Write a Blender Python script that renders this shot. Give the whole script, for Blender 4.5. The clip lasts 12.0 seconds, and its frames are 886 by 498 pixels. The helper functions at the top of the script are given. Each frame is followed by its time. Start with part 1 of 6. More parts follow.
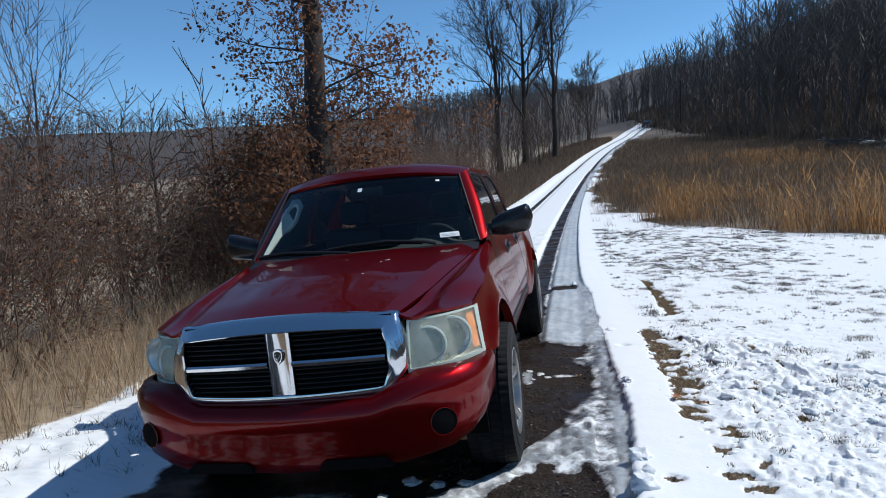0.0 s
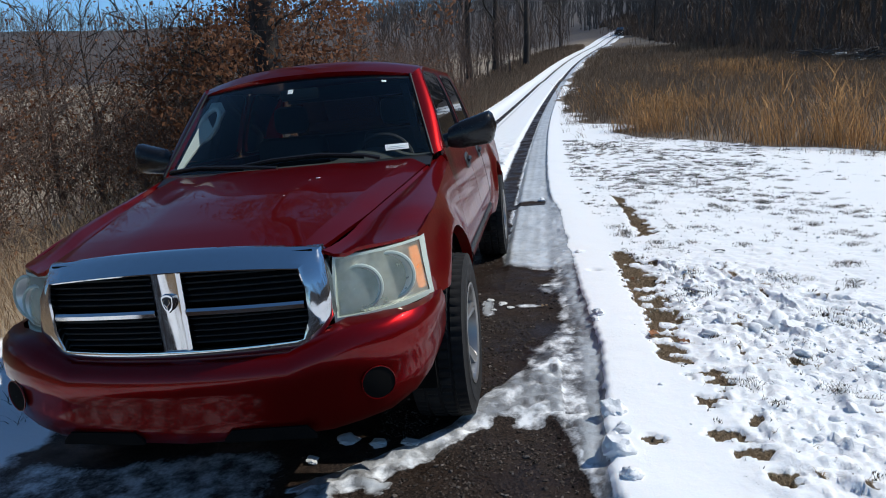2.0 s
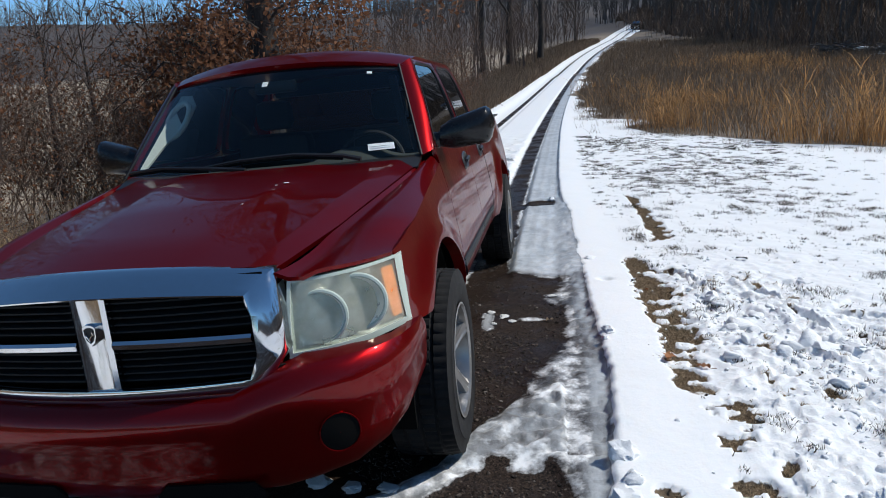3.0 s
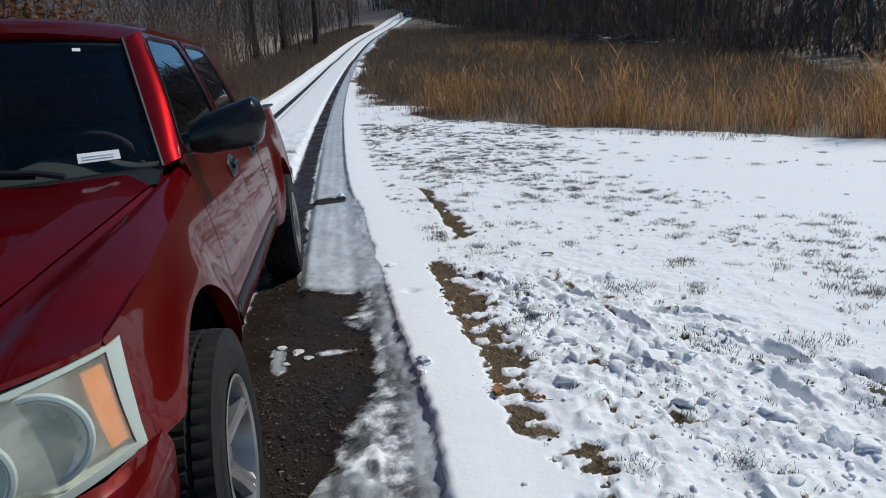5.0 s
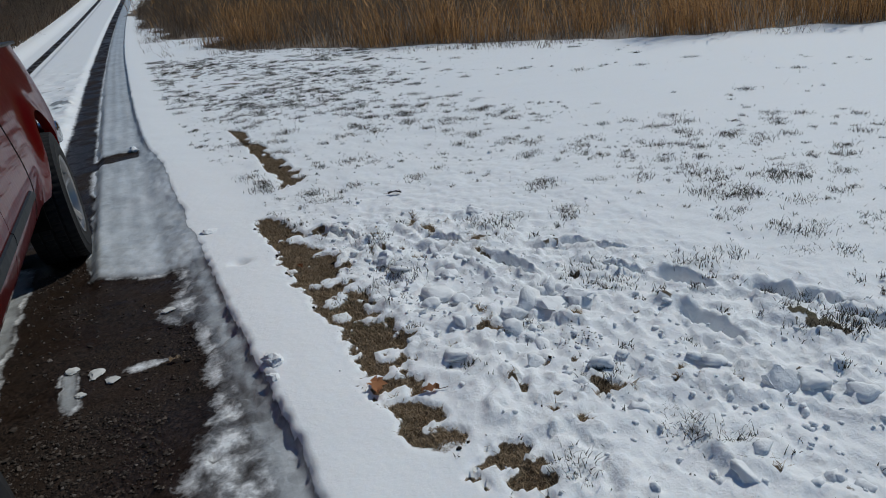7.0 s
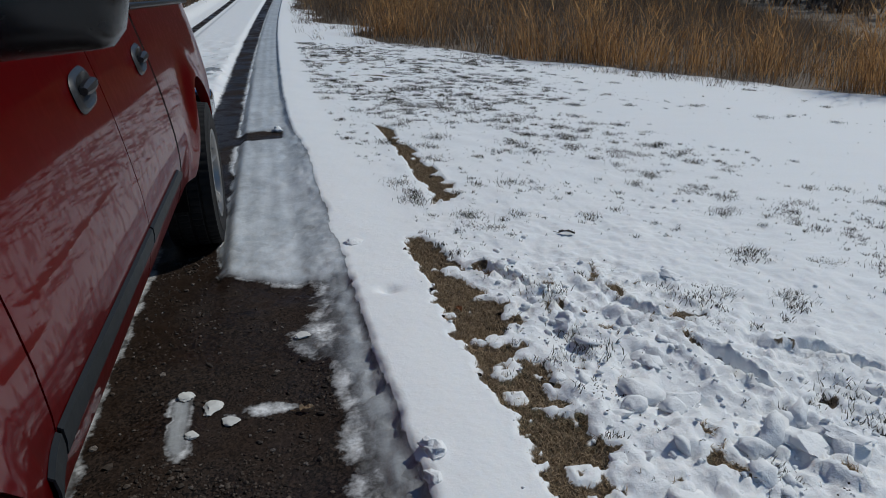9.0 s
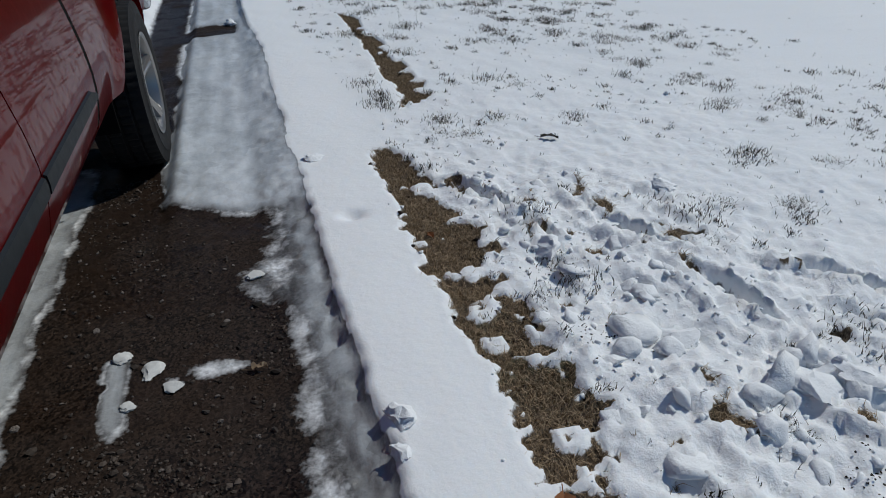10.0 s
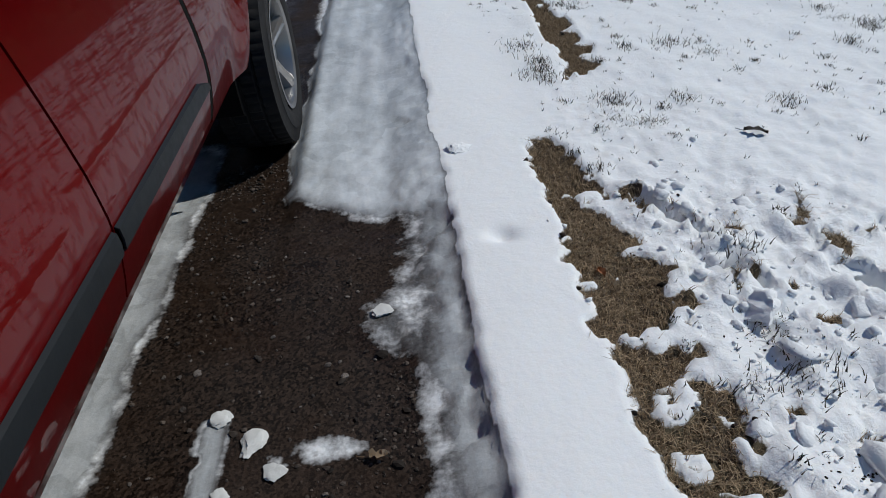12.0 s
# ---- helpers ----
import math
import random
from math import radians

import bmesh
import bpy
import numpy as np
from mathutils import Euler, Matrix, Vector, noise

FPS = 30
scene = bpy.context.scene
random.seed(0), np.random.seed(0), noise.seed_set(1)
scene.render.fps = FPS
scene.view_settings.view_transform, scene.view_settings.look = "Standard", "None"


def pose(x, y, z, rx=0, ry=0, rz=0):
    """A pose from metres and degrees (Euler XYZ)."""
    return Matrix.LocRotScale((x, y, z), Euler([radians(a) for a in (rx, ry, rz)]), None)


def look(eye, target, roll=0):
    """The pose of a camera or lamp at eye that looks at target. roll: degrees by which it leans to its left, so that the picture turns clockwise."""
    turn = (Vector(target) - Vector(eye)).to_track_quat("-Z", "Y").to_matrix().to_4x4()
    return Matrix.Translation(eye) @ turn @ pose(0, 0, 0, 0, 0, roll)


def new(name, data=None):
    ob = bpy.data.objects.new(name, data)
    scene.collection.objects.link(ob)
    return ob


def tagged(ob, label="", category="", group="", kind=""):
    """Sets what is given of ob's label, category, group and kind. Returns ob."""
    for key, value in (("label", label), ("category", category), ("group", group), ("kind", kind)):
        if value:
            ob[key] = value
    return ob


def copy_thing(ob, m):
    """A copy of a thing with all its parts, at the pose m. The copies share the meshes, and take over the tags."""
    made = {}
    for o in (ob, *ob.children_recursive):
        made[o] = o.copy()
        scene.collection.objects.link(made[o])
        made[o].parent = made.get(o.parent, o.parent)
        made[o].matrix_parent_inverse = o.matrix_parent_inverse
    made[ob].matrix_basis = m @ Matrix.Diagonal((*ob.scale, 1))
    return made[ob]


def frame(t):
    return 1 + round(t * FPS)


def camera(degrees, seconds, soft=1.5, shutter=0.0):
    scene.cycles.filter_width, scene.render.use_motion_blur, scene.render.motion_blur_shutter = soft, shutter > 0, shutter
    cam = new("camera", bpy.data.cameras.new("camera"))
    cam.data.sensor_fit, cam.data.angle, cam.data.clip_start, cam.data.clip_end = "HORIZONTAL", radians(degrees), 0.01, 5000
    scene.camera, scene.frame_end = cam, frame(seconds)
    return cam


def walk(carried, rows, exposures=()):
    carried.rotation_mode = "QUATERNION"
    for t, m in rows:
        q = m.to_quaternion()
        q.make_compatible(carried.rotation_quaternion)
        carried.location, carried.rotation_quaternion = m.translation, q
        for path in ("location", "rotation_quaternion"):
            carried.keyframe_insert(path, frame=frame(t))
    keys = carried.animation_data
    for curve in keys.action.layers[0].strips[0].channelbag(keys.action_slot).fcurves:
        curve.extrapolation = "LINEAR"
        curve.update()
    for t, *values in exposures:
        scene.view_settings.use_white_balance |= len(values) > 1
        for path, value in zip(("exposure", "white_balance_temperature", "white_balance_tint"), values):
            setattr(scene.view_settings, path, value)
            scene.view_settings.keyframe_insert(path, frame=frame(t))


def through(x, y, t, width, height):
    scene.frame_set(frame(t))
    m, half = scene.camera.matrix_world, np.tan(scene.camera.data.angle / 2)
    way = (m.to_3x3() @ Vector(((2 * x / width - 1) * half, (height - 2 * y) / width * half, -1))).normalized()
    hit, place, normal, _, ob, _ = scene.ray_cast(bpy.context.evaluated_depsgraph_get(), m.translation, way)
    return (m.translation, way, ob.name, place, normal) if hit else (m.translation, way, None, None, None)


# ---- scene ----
cam = camera(65.9, 12.0, soft=1.0)
PATH = [
    (0, (1.239, -2.692, 1.468), (0.88, -0.732, 1.297), -3.3),
    (0.5, (1.206, -2.467, 1.435), (0.872, -0.518, 1.131), -5.1),
    (1, (1.265, -2.321, 1.453), (0.991, -0.369, 1.114), -8.5),
    (1.5, (1.304, -2.19, 1.449), (0.976, -0.263, 1.025), -7.6),
    (2, (1.238, -2.056, 1.438), (0.964, -0.123, 1.003), -2.6),
    (2.5, (1.339, -1.887, 1.42), (1.058, 0.055, 1.038), -2.9),
    (2.7, (1.308, -1.789, 1.432), (0.98, 0.132, 0.98), -2.4),
    (4.3, (1.264, -1.158, 1.413), (1.254, 0.796, 0.987), -0.7),
    (4.5, (1.222, -1.092, 1.419), (1.277, 0.84, 0.908), 0.1),
    (5, (1.264, -0.9, 1.422), (1.555, 1.012, 0.912), -2.4),
    (5.5, (1.314, -0.71, 1.376), (1.651, 1.177, 0.804), -6.2),
    (6, (1.208, -0.489, 1.368), (1.645, 1.357, 0.734), -3.5),
    (6.5, (1.275, -0.372, 1.373), (1.936, 1.369, 0.643), -4.1),
    (6.7, (1.345, -0.296, 1.35), (2.065, 1.42, 0.616), -6.2),
    (8.3, (1.302, 0.281, 1.296), (2.181, 1.904, 0.525), -0.2),
    (8.5, (1.283, 0.372, 1.309), (2.061, 2.096, 0.66), 0.6),
    (9, (1.212, 0.548, 1.272), (1.69, 2.359, 0.57), 1.8),
    (9.5, (1.341, 0.713, 1.251), (1.768, 2.375, 0.224), -3.3),
    (10, (1.351, 0.863, 1.276), (1.842, 2.523, 0.275), 0.3),
    (10.5, (1.237, 1.055, 1.304), (1.351, 2.782, 0.302), -0.9),
    (11, (1.274, 1.162, 1.27), (1.179, 2.877, 0.246), -4.1),
    (11.5, (1.391, 1.334, 1.255), (1.503, 2.922, 0.045), -3.1),
    (12, (1.39, 1.46, 1.268), (1.485, 3.092, 0.116), -2.8),
]
EXPOSURES = [(0.0, -0.16, 6050, 6), (2.5, -0.18, 6250, 7), (4.5, -0.34, 6350, 7), (5.0, -0.50, 6300, 6), (6.5, -0.90, 6200, 4), (8.5, -1.26, 6250, 4), (9.0, -0.97, 6250, 5), (9.5, -0.86, 6200, 5), (10.0, -0.94, 6200, 5), (10.5, -0.78, 6250, 5), (11.0, -0.56, 6300, 5), (12.0, -0.72, 6250, 6)]
walk(cam, [(t, look(eye, target, roll)) for t, eye, target, roll in PATH], EXPOSURES)

# ---- world, sun, exposure ----
SUN_DIR = Vector((0.86, 0.30, 1.0)).normalized()      # towards the sun
world = bpy.data.worlds.new("world")
scene.world = world
world.use_nodes = True
wn = world.node_tree.nodes
wl = world.node_tree.links
sky = wn.new("ShaderNodeTexSky")
sky.sky_type = "NISHITA"
sky.sun_disc = False
sky.sun_elevation = math.asin(SUN_DIR.z)
sky.sun_rotation = math.atan2(SUN_DIR.x, SUN_DIR.y)
sky.altitude = 900
sky.air_density = 0.75
sky.dust_density = 0.0
sky.ozone_density = 1.6
clear = wn.new("ShaderNodeMix")        # a very dry, clear winter sky
clear.data_type, clear.blend_type = "RGBA", "MULTIPLY"
clear.inputs[0].default_value = 1.0
clear.inputs[7].default_value = (0.75, 0.98, 1.06, 1)
wl.new(sky.outputs[0], clear.inputs[6])
wl.new(clear.outputs[2], wn["Background"].inputs[0])
wn["Background"].inputs[1].default_value = 0.15
sun = new("sun", bpy.data.lights.new("sun", "SUN"))
sun.data.energy = 4.6
sun.data.angle = radians(0.53)
sun.data.color = (1.0, 0.95, 0.88)
sun.matrix_world = look(SUN_DIR * 50, (0, 0, 0))

# ---- small tools ----
rng = random.Random(7)


def smooth(a, b, v):
    t = np.clip((v - a) / (b - a), 0, 1)
    return t * t * (3 - 2 * t)


def vnoise(x, y, seed=0):
    """Value noise between -1 and 1 for arrays."""
    x, y = np.asarray(x, float), np.asarray(y, float)
    xi, yi = np.floor(x).astype(np.int64), np.floor(y).astype(np.int64)
    fx, fy = x - xi, y - yi
    fx, fy = fx * fx * (3 - 2 * fx), fy * fy * (3 - 2 * fy)

    def rnd(a, b):
        n = (a * 374761393 + b * 668265263 + seed * 974711) & 0xFFFFFFFF
        n = ((n ^ (n >> 13)) * 1274126177) & 0xFFFFFFFF
        return ((n ^ (n >> 16)) & 0xFFFF) / 32767.5 - 1

    lo = rnd(xi, yi) * (1 - fx) + rnd(xi + 1, yi) * fx
    hi = rnd(xi, yi + 1) * (1 - fx) + rnd(xi + 1, yi + 1) * fx
    return lo * (1 - fy) + hi * fy


def fbm(x, y, octaves=4, seed=0):
    out, amp, f = 0, 1, 1
    for k in range(octaves):
        out = out + amp * vnoise(x * f + 17.3 * k, y * f - 9.1 * k, seed + k)
        amp, f = amp * 0.5, f * 2.03
    return out / 1.9


def plates(x, y, seed=0):
    """Broken plates: a random height for each cell of an uneven tiling, 0 to 1."""
    x, y = np.asarray(x, float), np.asarray(y, float)
    xi, yi = np.floor(x).astype(np.int64), np.floor(y).astype(np.int64)

    def rnd(a, b, k):
        n = (a * 374761393 + b * 668265263 + (seed + k) * 974711) & 0xFFFFFFFF
        n = ((n ^ (n >> 13)) * 1274126177) & 0xFFFFFFFF
        return ((n ^ (n >> 16)) & 0xFFFF) / 65535.0

    best, height = np.full(x.shape, 9.0), np.zeros(x.shape)
    for i in (-1, 0, 1):
        for j in (-1, 0, 1):
            a, b = xi + i, yi + j
            d = (a + rnd(a, b, 1) - x) ** 2 + (b + rnd(a, b, 2) - y) ** 2
            tilt = (rnd(a, b, 4) - 0.5) * (a + 0.5 - x) + (rnd(a, b, 5) - 0.5) * (b + 0.5 - y)
            height = np.where(d < best, rnd(a, b, 3) + 0.7 * tilt, height)
            best = np.minimum(best, d)
    return height


def part(name, bm, material, parent=None, label="", shade=True):
    """Links a bmesh as one mesh object under a thing or a part."""
    me = bpy.data.meshes.new(name)
    bm.to_mesh(me)
    bm.free()
    me.materials.append(material)
    if shade:
        me.polygons.foreach_set("use_smooth", [True] * len(me.polygons))
        me.set_sharp_from_angle(angle=radians(38))
    ob = new(name, me)
    if parent is not None:
        ob.parent = parent
    if label:
        tagged(ob, label)
    return ob


def thing(name, label, category, group="", m=None):
    ob = new(name)
    ob.empty_display_size = 0.2
    if m is not None:
        ob.matrix_basis = m
    return tagged(ob, label, category, group)


def grid_bm(rows, closed=False):
    """A bmesh sheet from rows of points."""
    bm = bmesh.new()
    vs = [[bm.verts.new(p) for p in row] for row in rows]
    for a, b in zip(vs, vs[1:]):
        n = len(a)
        for i in range(n if closed else n - 1):
            j = (i + 1) % n
            if len({a[i], a[j], b[j], b[i]}) == 4:
                bm.faces.new((a[i], a[j], b[j], b[i]))
    return bm


def thicken(bm, depth):
    """Gives a sheet a thickness against its normals and closes its rim."""
    bmesh.ops.recalc_face_normals(bm, faces=bm.faces[:])
    bmesh.ops.solidify(bm, geom=bm.faces[:], thickness=depth)
    return bm


def box_bm(x0, x1, y0, y1, z0, z1, bevel=0.0, segments=2, bm=None):
    own = bmesh.new()
    bmesh.ops.create_cube(own, size=1)
    for v in own.verts:
        v.co = ((x0 + x1) / 2 + v.co.x * (x1 - x0), (y0 + y1) / 2 + v.co.y * (y1 - y0), (z0 + z1) / 2 + v.co.z * (z1 - z0))
    if bevel:
        bmesh.ops.bevel(own, geom=own.edges[:], offset=bevel, segments=segments, affect="EDGES", profile=0.5)
    if bm is None:
        return own
    me = bpy.data.meshes.new("tmp")
    own.to_mesh(me)
    own.free()
    bm.from_mesh(me)
    bpy.data.meshes.remove(me)
    return bm


def tube_bm(points, radii, sides=8, bm=None, cap=True):
    bm = bm or bmesh.new()
    points = [Vector(p) for p in points]
    if not hasattr(radii, "__len__"):
        radii = [radii] * len(points)
    rings = []
    for i, (p, r) in enumerate(zip(points, radii)):
        d = (points[min(i + 1, len(points) - 1)] - points[max(i - 1, 0)]).normalized()
        side = d.cross(Vector((0.13, 0.31, 1))).normalized()
        up = side.cross(d)
        rings.append([bm.verts.new(p + r * (math.cos(a) * side + math.sin(a) * up)) for a in (k * math.tau / sides for k in range(sides))])
    for a, b in zip(rings, rings[1:]):
        for i in range(sides):
            bm.faces.new((a[i], a[(i + 1) % sides], b[(i + 1) % sides], b[i]))
    if cap:
        bm.faces.new(rings[0][::-1])
        bm.faces.new(rings[-1])
    return bm


def lathe_bm(profile, sides=48):
    """Turns a profile of (radius, x) round the x axis."""
    rows = []
    for r, x in profile:
        rows.append([(x, r * math.cos(a), r * math.sin(a)) for a in (k * math.tau / sides for k in range(sides))])
    return grid_bm(rows, closed=True)


# ---- materials ----
class Mat:
    """A short way to write node materials."""

    def __init__(self, name):
        self.m = bpy.data.materials.new(name)
        self.m.use_nodes = True
        self.t = self.m.node_tree
        self.b = self.t.nodes["Principled BSDF"]
        self.out = self.t.nodes["Material Output"]

    def node(self, kind, **inputs):
        n = self.t.nodes.new("ShaderNode" + kind)
        for k, v in inputs.items():
            self.set(n, k, v)
        return n

    def set(self, n, key, v):
        key = {"_": " "}.get(key, key.replace("_", " "))
        sock = n.inputs[int(key[1:])] if key[0] == "i" and key[1:].isdigit() else n.inputs[key]
        if isinstance(v, bpy.types.NodeSocket):
            self.t.links.new(v, sock)
        else:
            sock.default_value = v if not isinstance(v, tuple) or len(v) != 3 or sock.type == "VECTOR" else (*v, 1)

    def co(self, scale=1.0, kind="Object"):
        c = self.node("TexCoord").outputs[kind]
        mp = self.node("Mapping", Vector=c)
        mp.inputs["Scale"].default_value = scale if isinstance(scale, tuple) else (scale,) * 3
        return mp.outputs[0]

    def noise(self, scale, detail=4, rough=0.6, co=None, kind="Object"):
        n = self.node("TexNoise", Vector=co or self.co(1, kind), Scale=scale, Detail=detail, Roughness=rough)
        return n.outputs["Fac"]

    def ramp(self, fac, *stops):
        r = self.node("ValToRGB", Fac=fac)
        e = r.color_ramp.elements
        while len(e) < len(stops):
            e.new(0.5)
        for el, (p, c) in zip(e, stops):
            el.position = p
            el.color = (*c, 1) if isinstance(c, tuple) else (c, c, c, 1)
        return r.outputs[0]

    def mix(self, fac, a, b, blend="MIX"):
        n = self.node("Mix")
        n.data_type, n.blend_type = "RGBA", blend
        for i, v in ((0, fac), (6, a), (7, b)):
            if isinstance(v, bpy.types.NodeSocket):
                self.t.links.new(v, n.inputs[i])
            else:
                n.inputs[i].default_value = v if i == 0 else (*v, 1)
        return n.outputs[2]

    def math(self, op, a, b=0.0, clamp=False):
        n = self.node("Math", i0=a, i1=b)
        n.operation, n.use_clamp = op, clamp
        return n.outputs[0]

    def attr(self, name):
        n = self.node("Attribute")
        n.attribute_name = name
        return n.outputs["Fac"]

    def bump(self, height, strength=0.4, distance=0.01):
        n = self.node("Bump", Height=height, Strength=strength, Distance=distance)
        self.t.links.new(n.outputs[0], self.b.inputs["Normal"])

    def bsdf(self, **inputs):
        for k, v in inputs.items():
            self.set(self.b, k, v)
        return self


def plain(name, color, rough=0.5, metal=0.0, vary=0.25, scale=12.0, bump=0.15, **more):
    k = Mat(name)
    n = k.noise(scale, 5)
    big = k.noise(scale * 0.17, 3)
    c = k.mix(k.math("MULTIPLY", n, vary), color, tuple(v * 0.45 for v in color))
    c = k.mix(k.math("MULTIPLY", big, vary), c, tuple(min(1, v * 1.5) for v in color))
    k.bsdf(Base_Color=c, Roughness=k.math("ADD", k.math("MULTIPLY", n, 0.2), rough - 0.1), Metallic=metal, **more)
    if bump:
        k.bump(n, bump, 0.004)
    return k.m

def paint_material():
    k = Mat("red_paint")
    co = k.co(1)
    fleck = k.node("TexVoronoi", Vector=co, Scale=900.0).outputs["Distance"]
    base = k.mix(k.math("MULTIPLY", fleck, 0.35), (0.135, 0.0010, 0.0019), (0.27, 0.0026, 0.0040))
    # salt and dust film, thicker on the lower sides; runs and splashes imitate mirrored snow
    z = k.node("SeparateXYZ", Vector=k.node("TexCoord").outputs["Object"]).outputs[2]
    streak = k.noise(9, 6, 0.65, k.co((1.0, 1.0, 0.35)))
    mottle = k.noise(55, 4, 0.7)
    low = k.node("MapRange", Value=z, i1=1.12, i2=0.35, i3=0.0, i4=1.0).outputs[0]
    dust = k.math("MULTIPLY", k.math("ADD", k.math("MULTIPLY", streak, 1.0), k.math("MULTIPLY", mottle, 0.5)), low, True)
    side = k.node("SeparateXYZ", Vector=k.node("NewGeometry").outputs["Normal"]).outputs[0]
    dust = k.math("MULTIPLY", dust, k.math("POWER", k.math("ABSOLUTE", side), 1.5), True)
    dust = k.math("MULTIPLY", dust, 0.012)
    film = k.math("MULTIPLY", k.ramp(k.noise(4, 5), (0.45, 0.0), (0.8, 1.0)), 0.005)
    fac = k.math("ADD", dust, film, True)
    k.bsdf(Base_Color=k.mix(fac, base, (0.42, 0.36, 0.33)), Metallic=k.math("SUBTRACT", 0.65, k.math("MULTIPLY", fac, 0.6)),
           Roughness=k.math("ADD", 0.30, k.math("MULTIPLY", fac, 0.4)))
    # clear coat weakened in small spots, which imitates the snow's mottled reflection
    spots = k.math("MULTIPLY", k.ramp(k.noise(38, 4, 0.6, k.co((1.0, 1.0, 0.55))), (0.50, 0.0), (0.60, 1.0)), k.math("ABSOLUTE", side))
    k.set(k.b, "Coat Weight", k.math("SUBTRACT", 0.55, k.math("MULTIPLY", spots, 0.28)))
    k.b.inputs["Coat IOR"].default_value = 1.48
    k.b.inputs["Specular IOR Level"].default_value = 0.15
    k.b.inputs["Specular Tint"].default_value = (0.22, 0.006, 0.008, 1)
    k.set(k.b, "Coat Roughness", k.math("ADD", 0.018, k.math("MULTIPLY", fac, 0.6)))
    k.bump(k.noise(5.0, 2), 0.03, 0.02)
    return k.m


def glass_material(name, tint, gloss=0.02, ior=1.5):
    k = Mat(name)
    tr = k.node("BsdfTransparent", Color=tint)
    gl = k.node("BsdfGlossy", Color=(1.0, 1.0, 1.0), Roughness=gloss)
    fr = k.node("Fresnel", IOR=ior)
    mx = k.node("MixShader", i0=fr.outputs[0], i1=tr.outputs[0], i2=gl.outputs[0])
    k.t.links.new(mx.outputs[0], k.out.inputs[0])
    return k.m


def lens_material():
    """Weathered clear plastic: part clear, part clouded."""
    k = Mat("headlamp_lens")
    cloud = k.ramp(k.noise(10, 5), (0.3, 0.24), (0.7, 0.44))
    tr = k.node("BsdfTransparent", Color=(0.9, 0.93, 0.88))
    df = k.node("BsdfTranslucent", Color=(0.85, 0.88, 0.82))
    d2 = k.node("BsdfDiffuse", Color=(0.78, 0.80, 0.70))
    haze = k.node("MixShader", i0=0.6, i1=df.outputs[0], i2=d2.outputs[0])
    body = k.node("MixShader", i0=cloud, i1=tr.outputs[0], i2=haze.outputs[0])
    gl = k.node("BsdfGlossy", Roughness=0.12)
    mx = k.node("MixShader", i0=k.node("Fresnel", IOR=1.45).outputs[0], i1=body.outputs[0], i2=gl.outputs[0])
    k.t.links.new(mx.outputs[0], k.out.inputs[0])
    return k.m


def chrome_material():
    k = Mat("chrome")
    n = k.noise(30, 5)
    k.bsdf(Base_Color=k.mix(k.math("MULTIPLY", n, 0.35), (0.66, 0.67, 0.69), (0.46, 0.46, 0.45)), Metallic=1.0,
           Roughness=k.ramp(n, (0.4, 0.05), (0.8, 0.2)))
    return k.m


def tyre_material():
    k = Mat("tyre_rubber")
    n = k.noise(18, 6, 0.7)
    k.bsdf(Base_Color=k.mix(k.ramp(n, (0.45, 0.0), (0.8, 0.7)), (0.010, 0.010, 0.011), (0.042, 0.039, 0.036)), Roughness=k.ramp(n, (0.3, 0.6), (0.7, 0.9)), Specular_IOR_Level=0.22)
    k.bump(k.noise(140, 3), 0.2, 0.002)
    return k.m


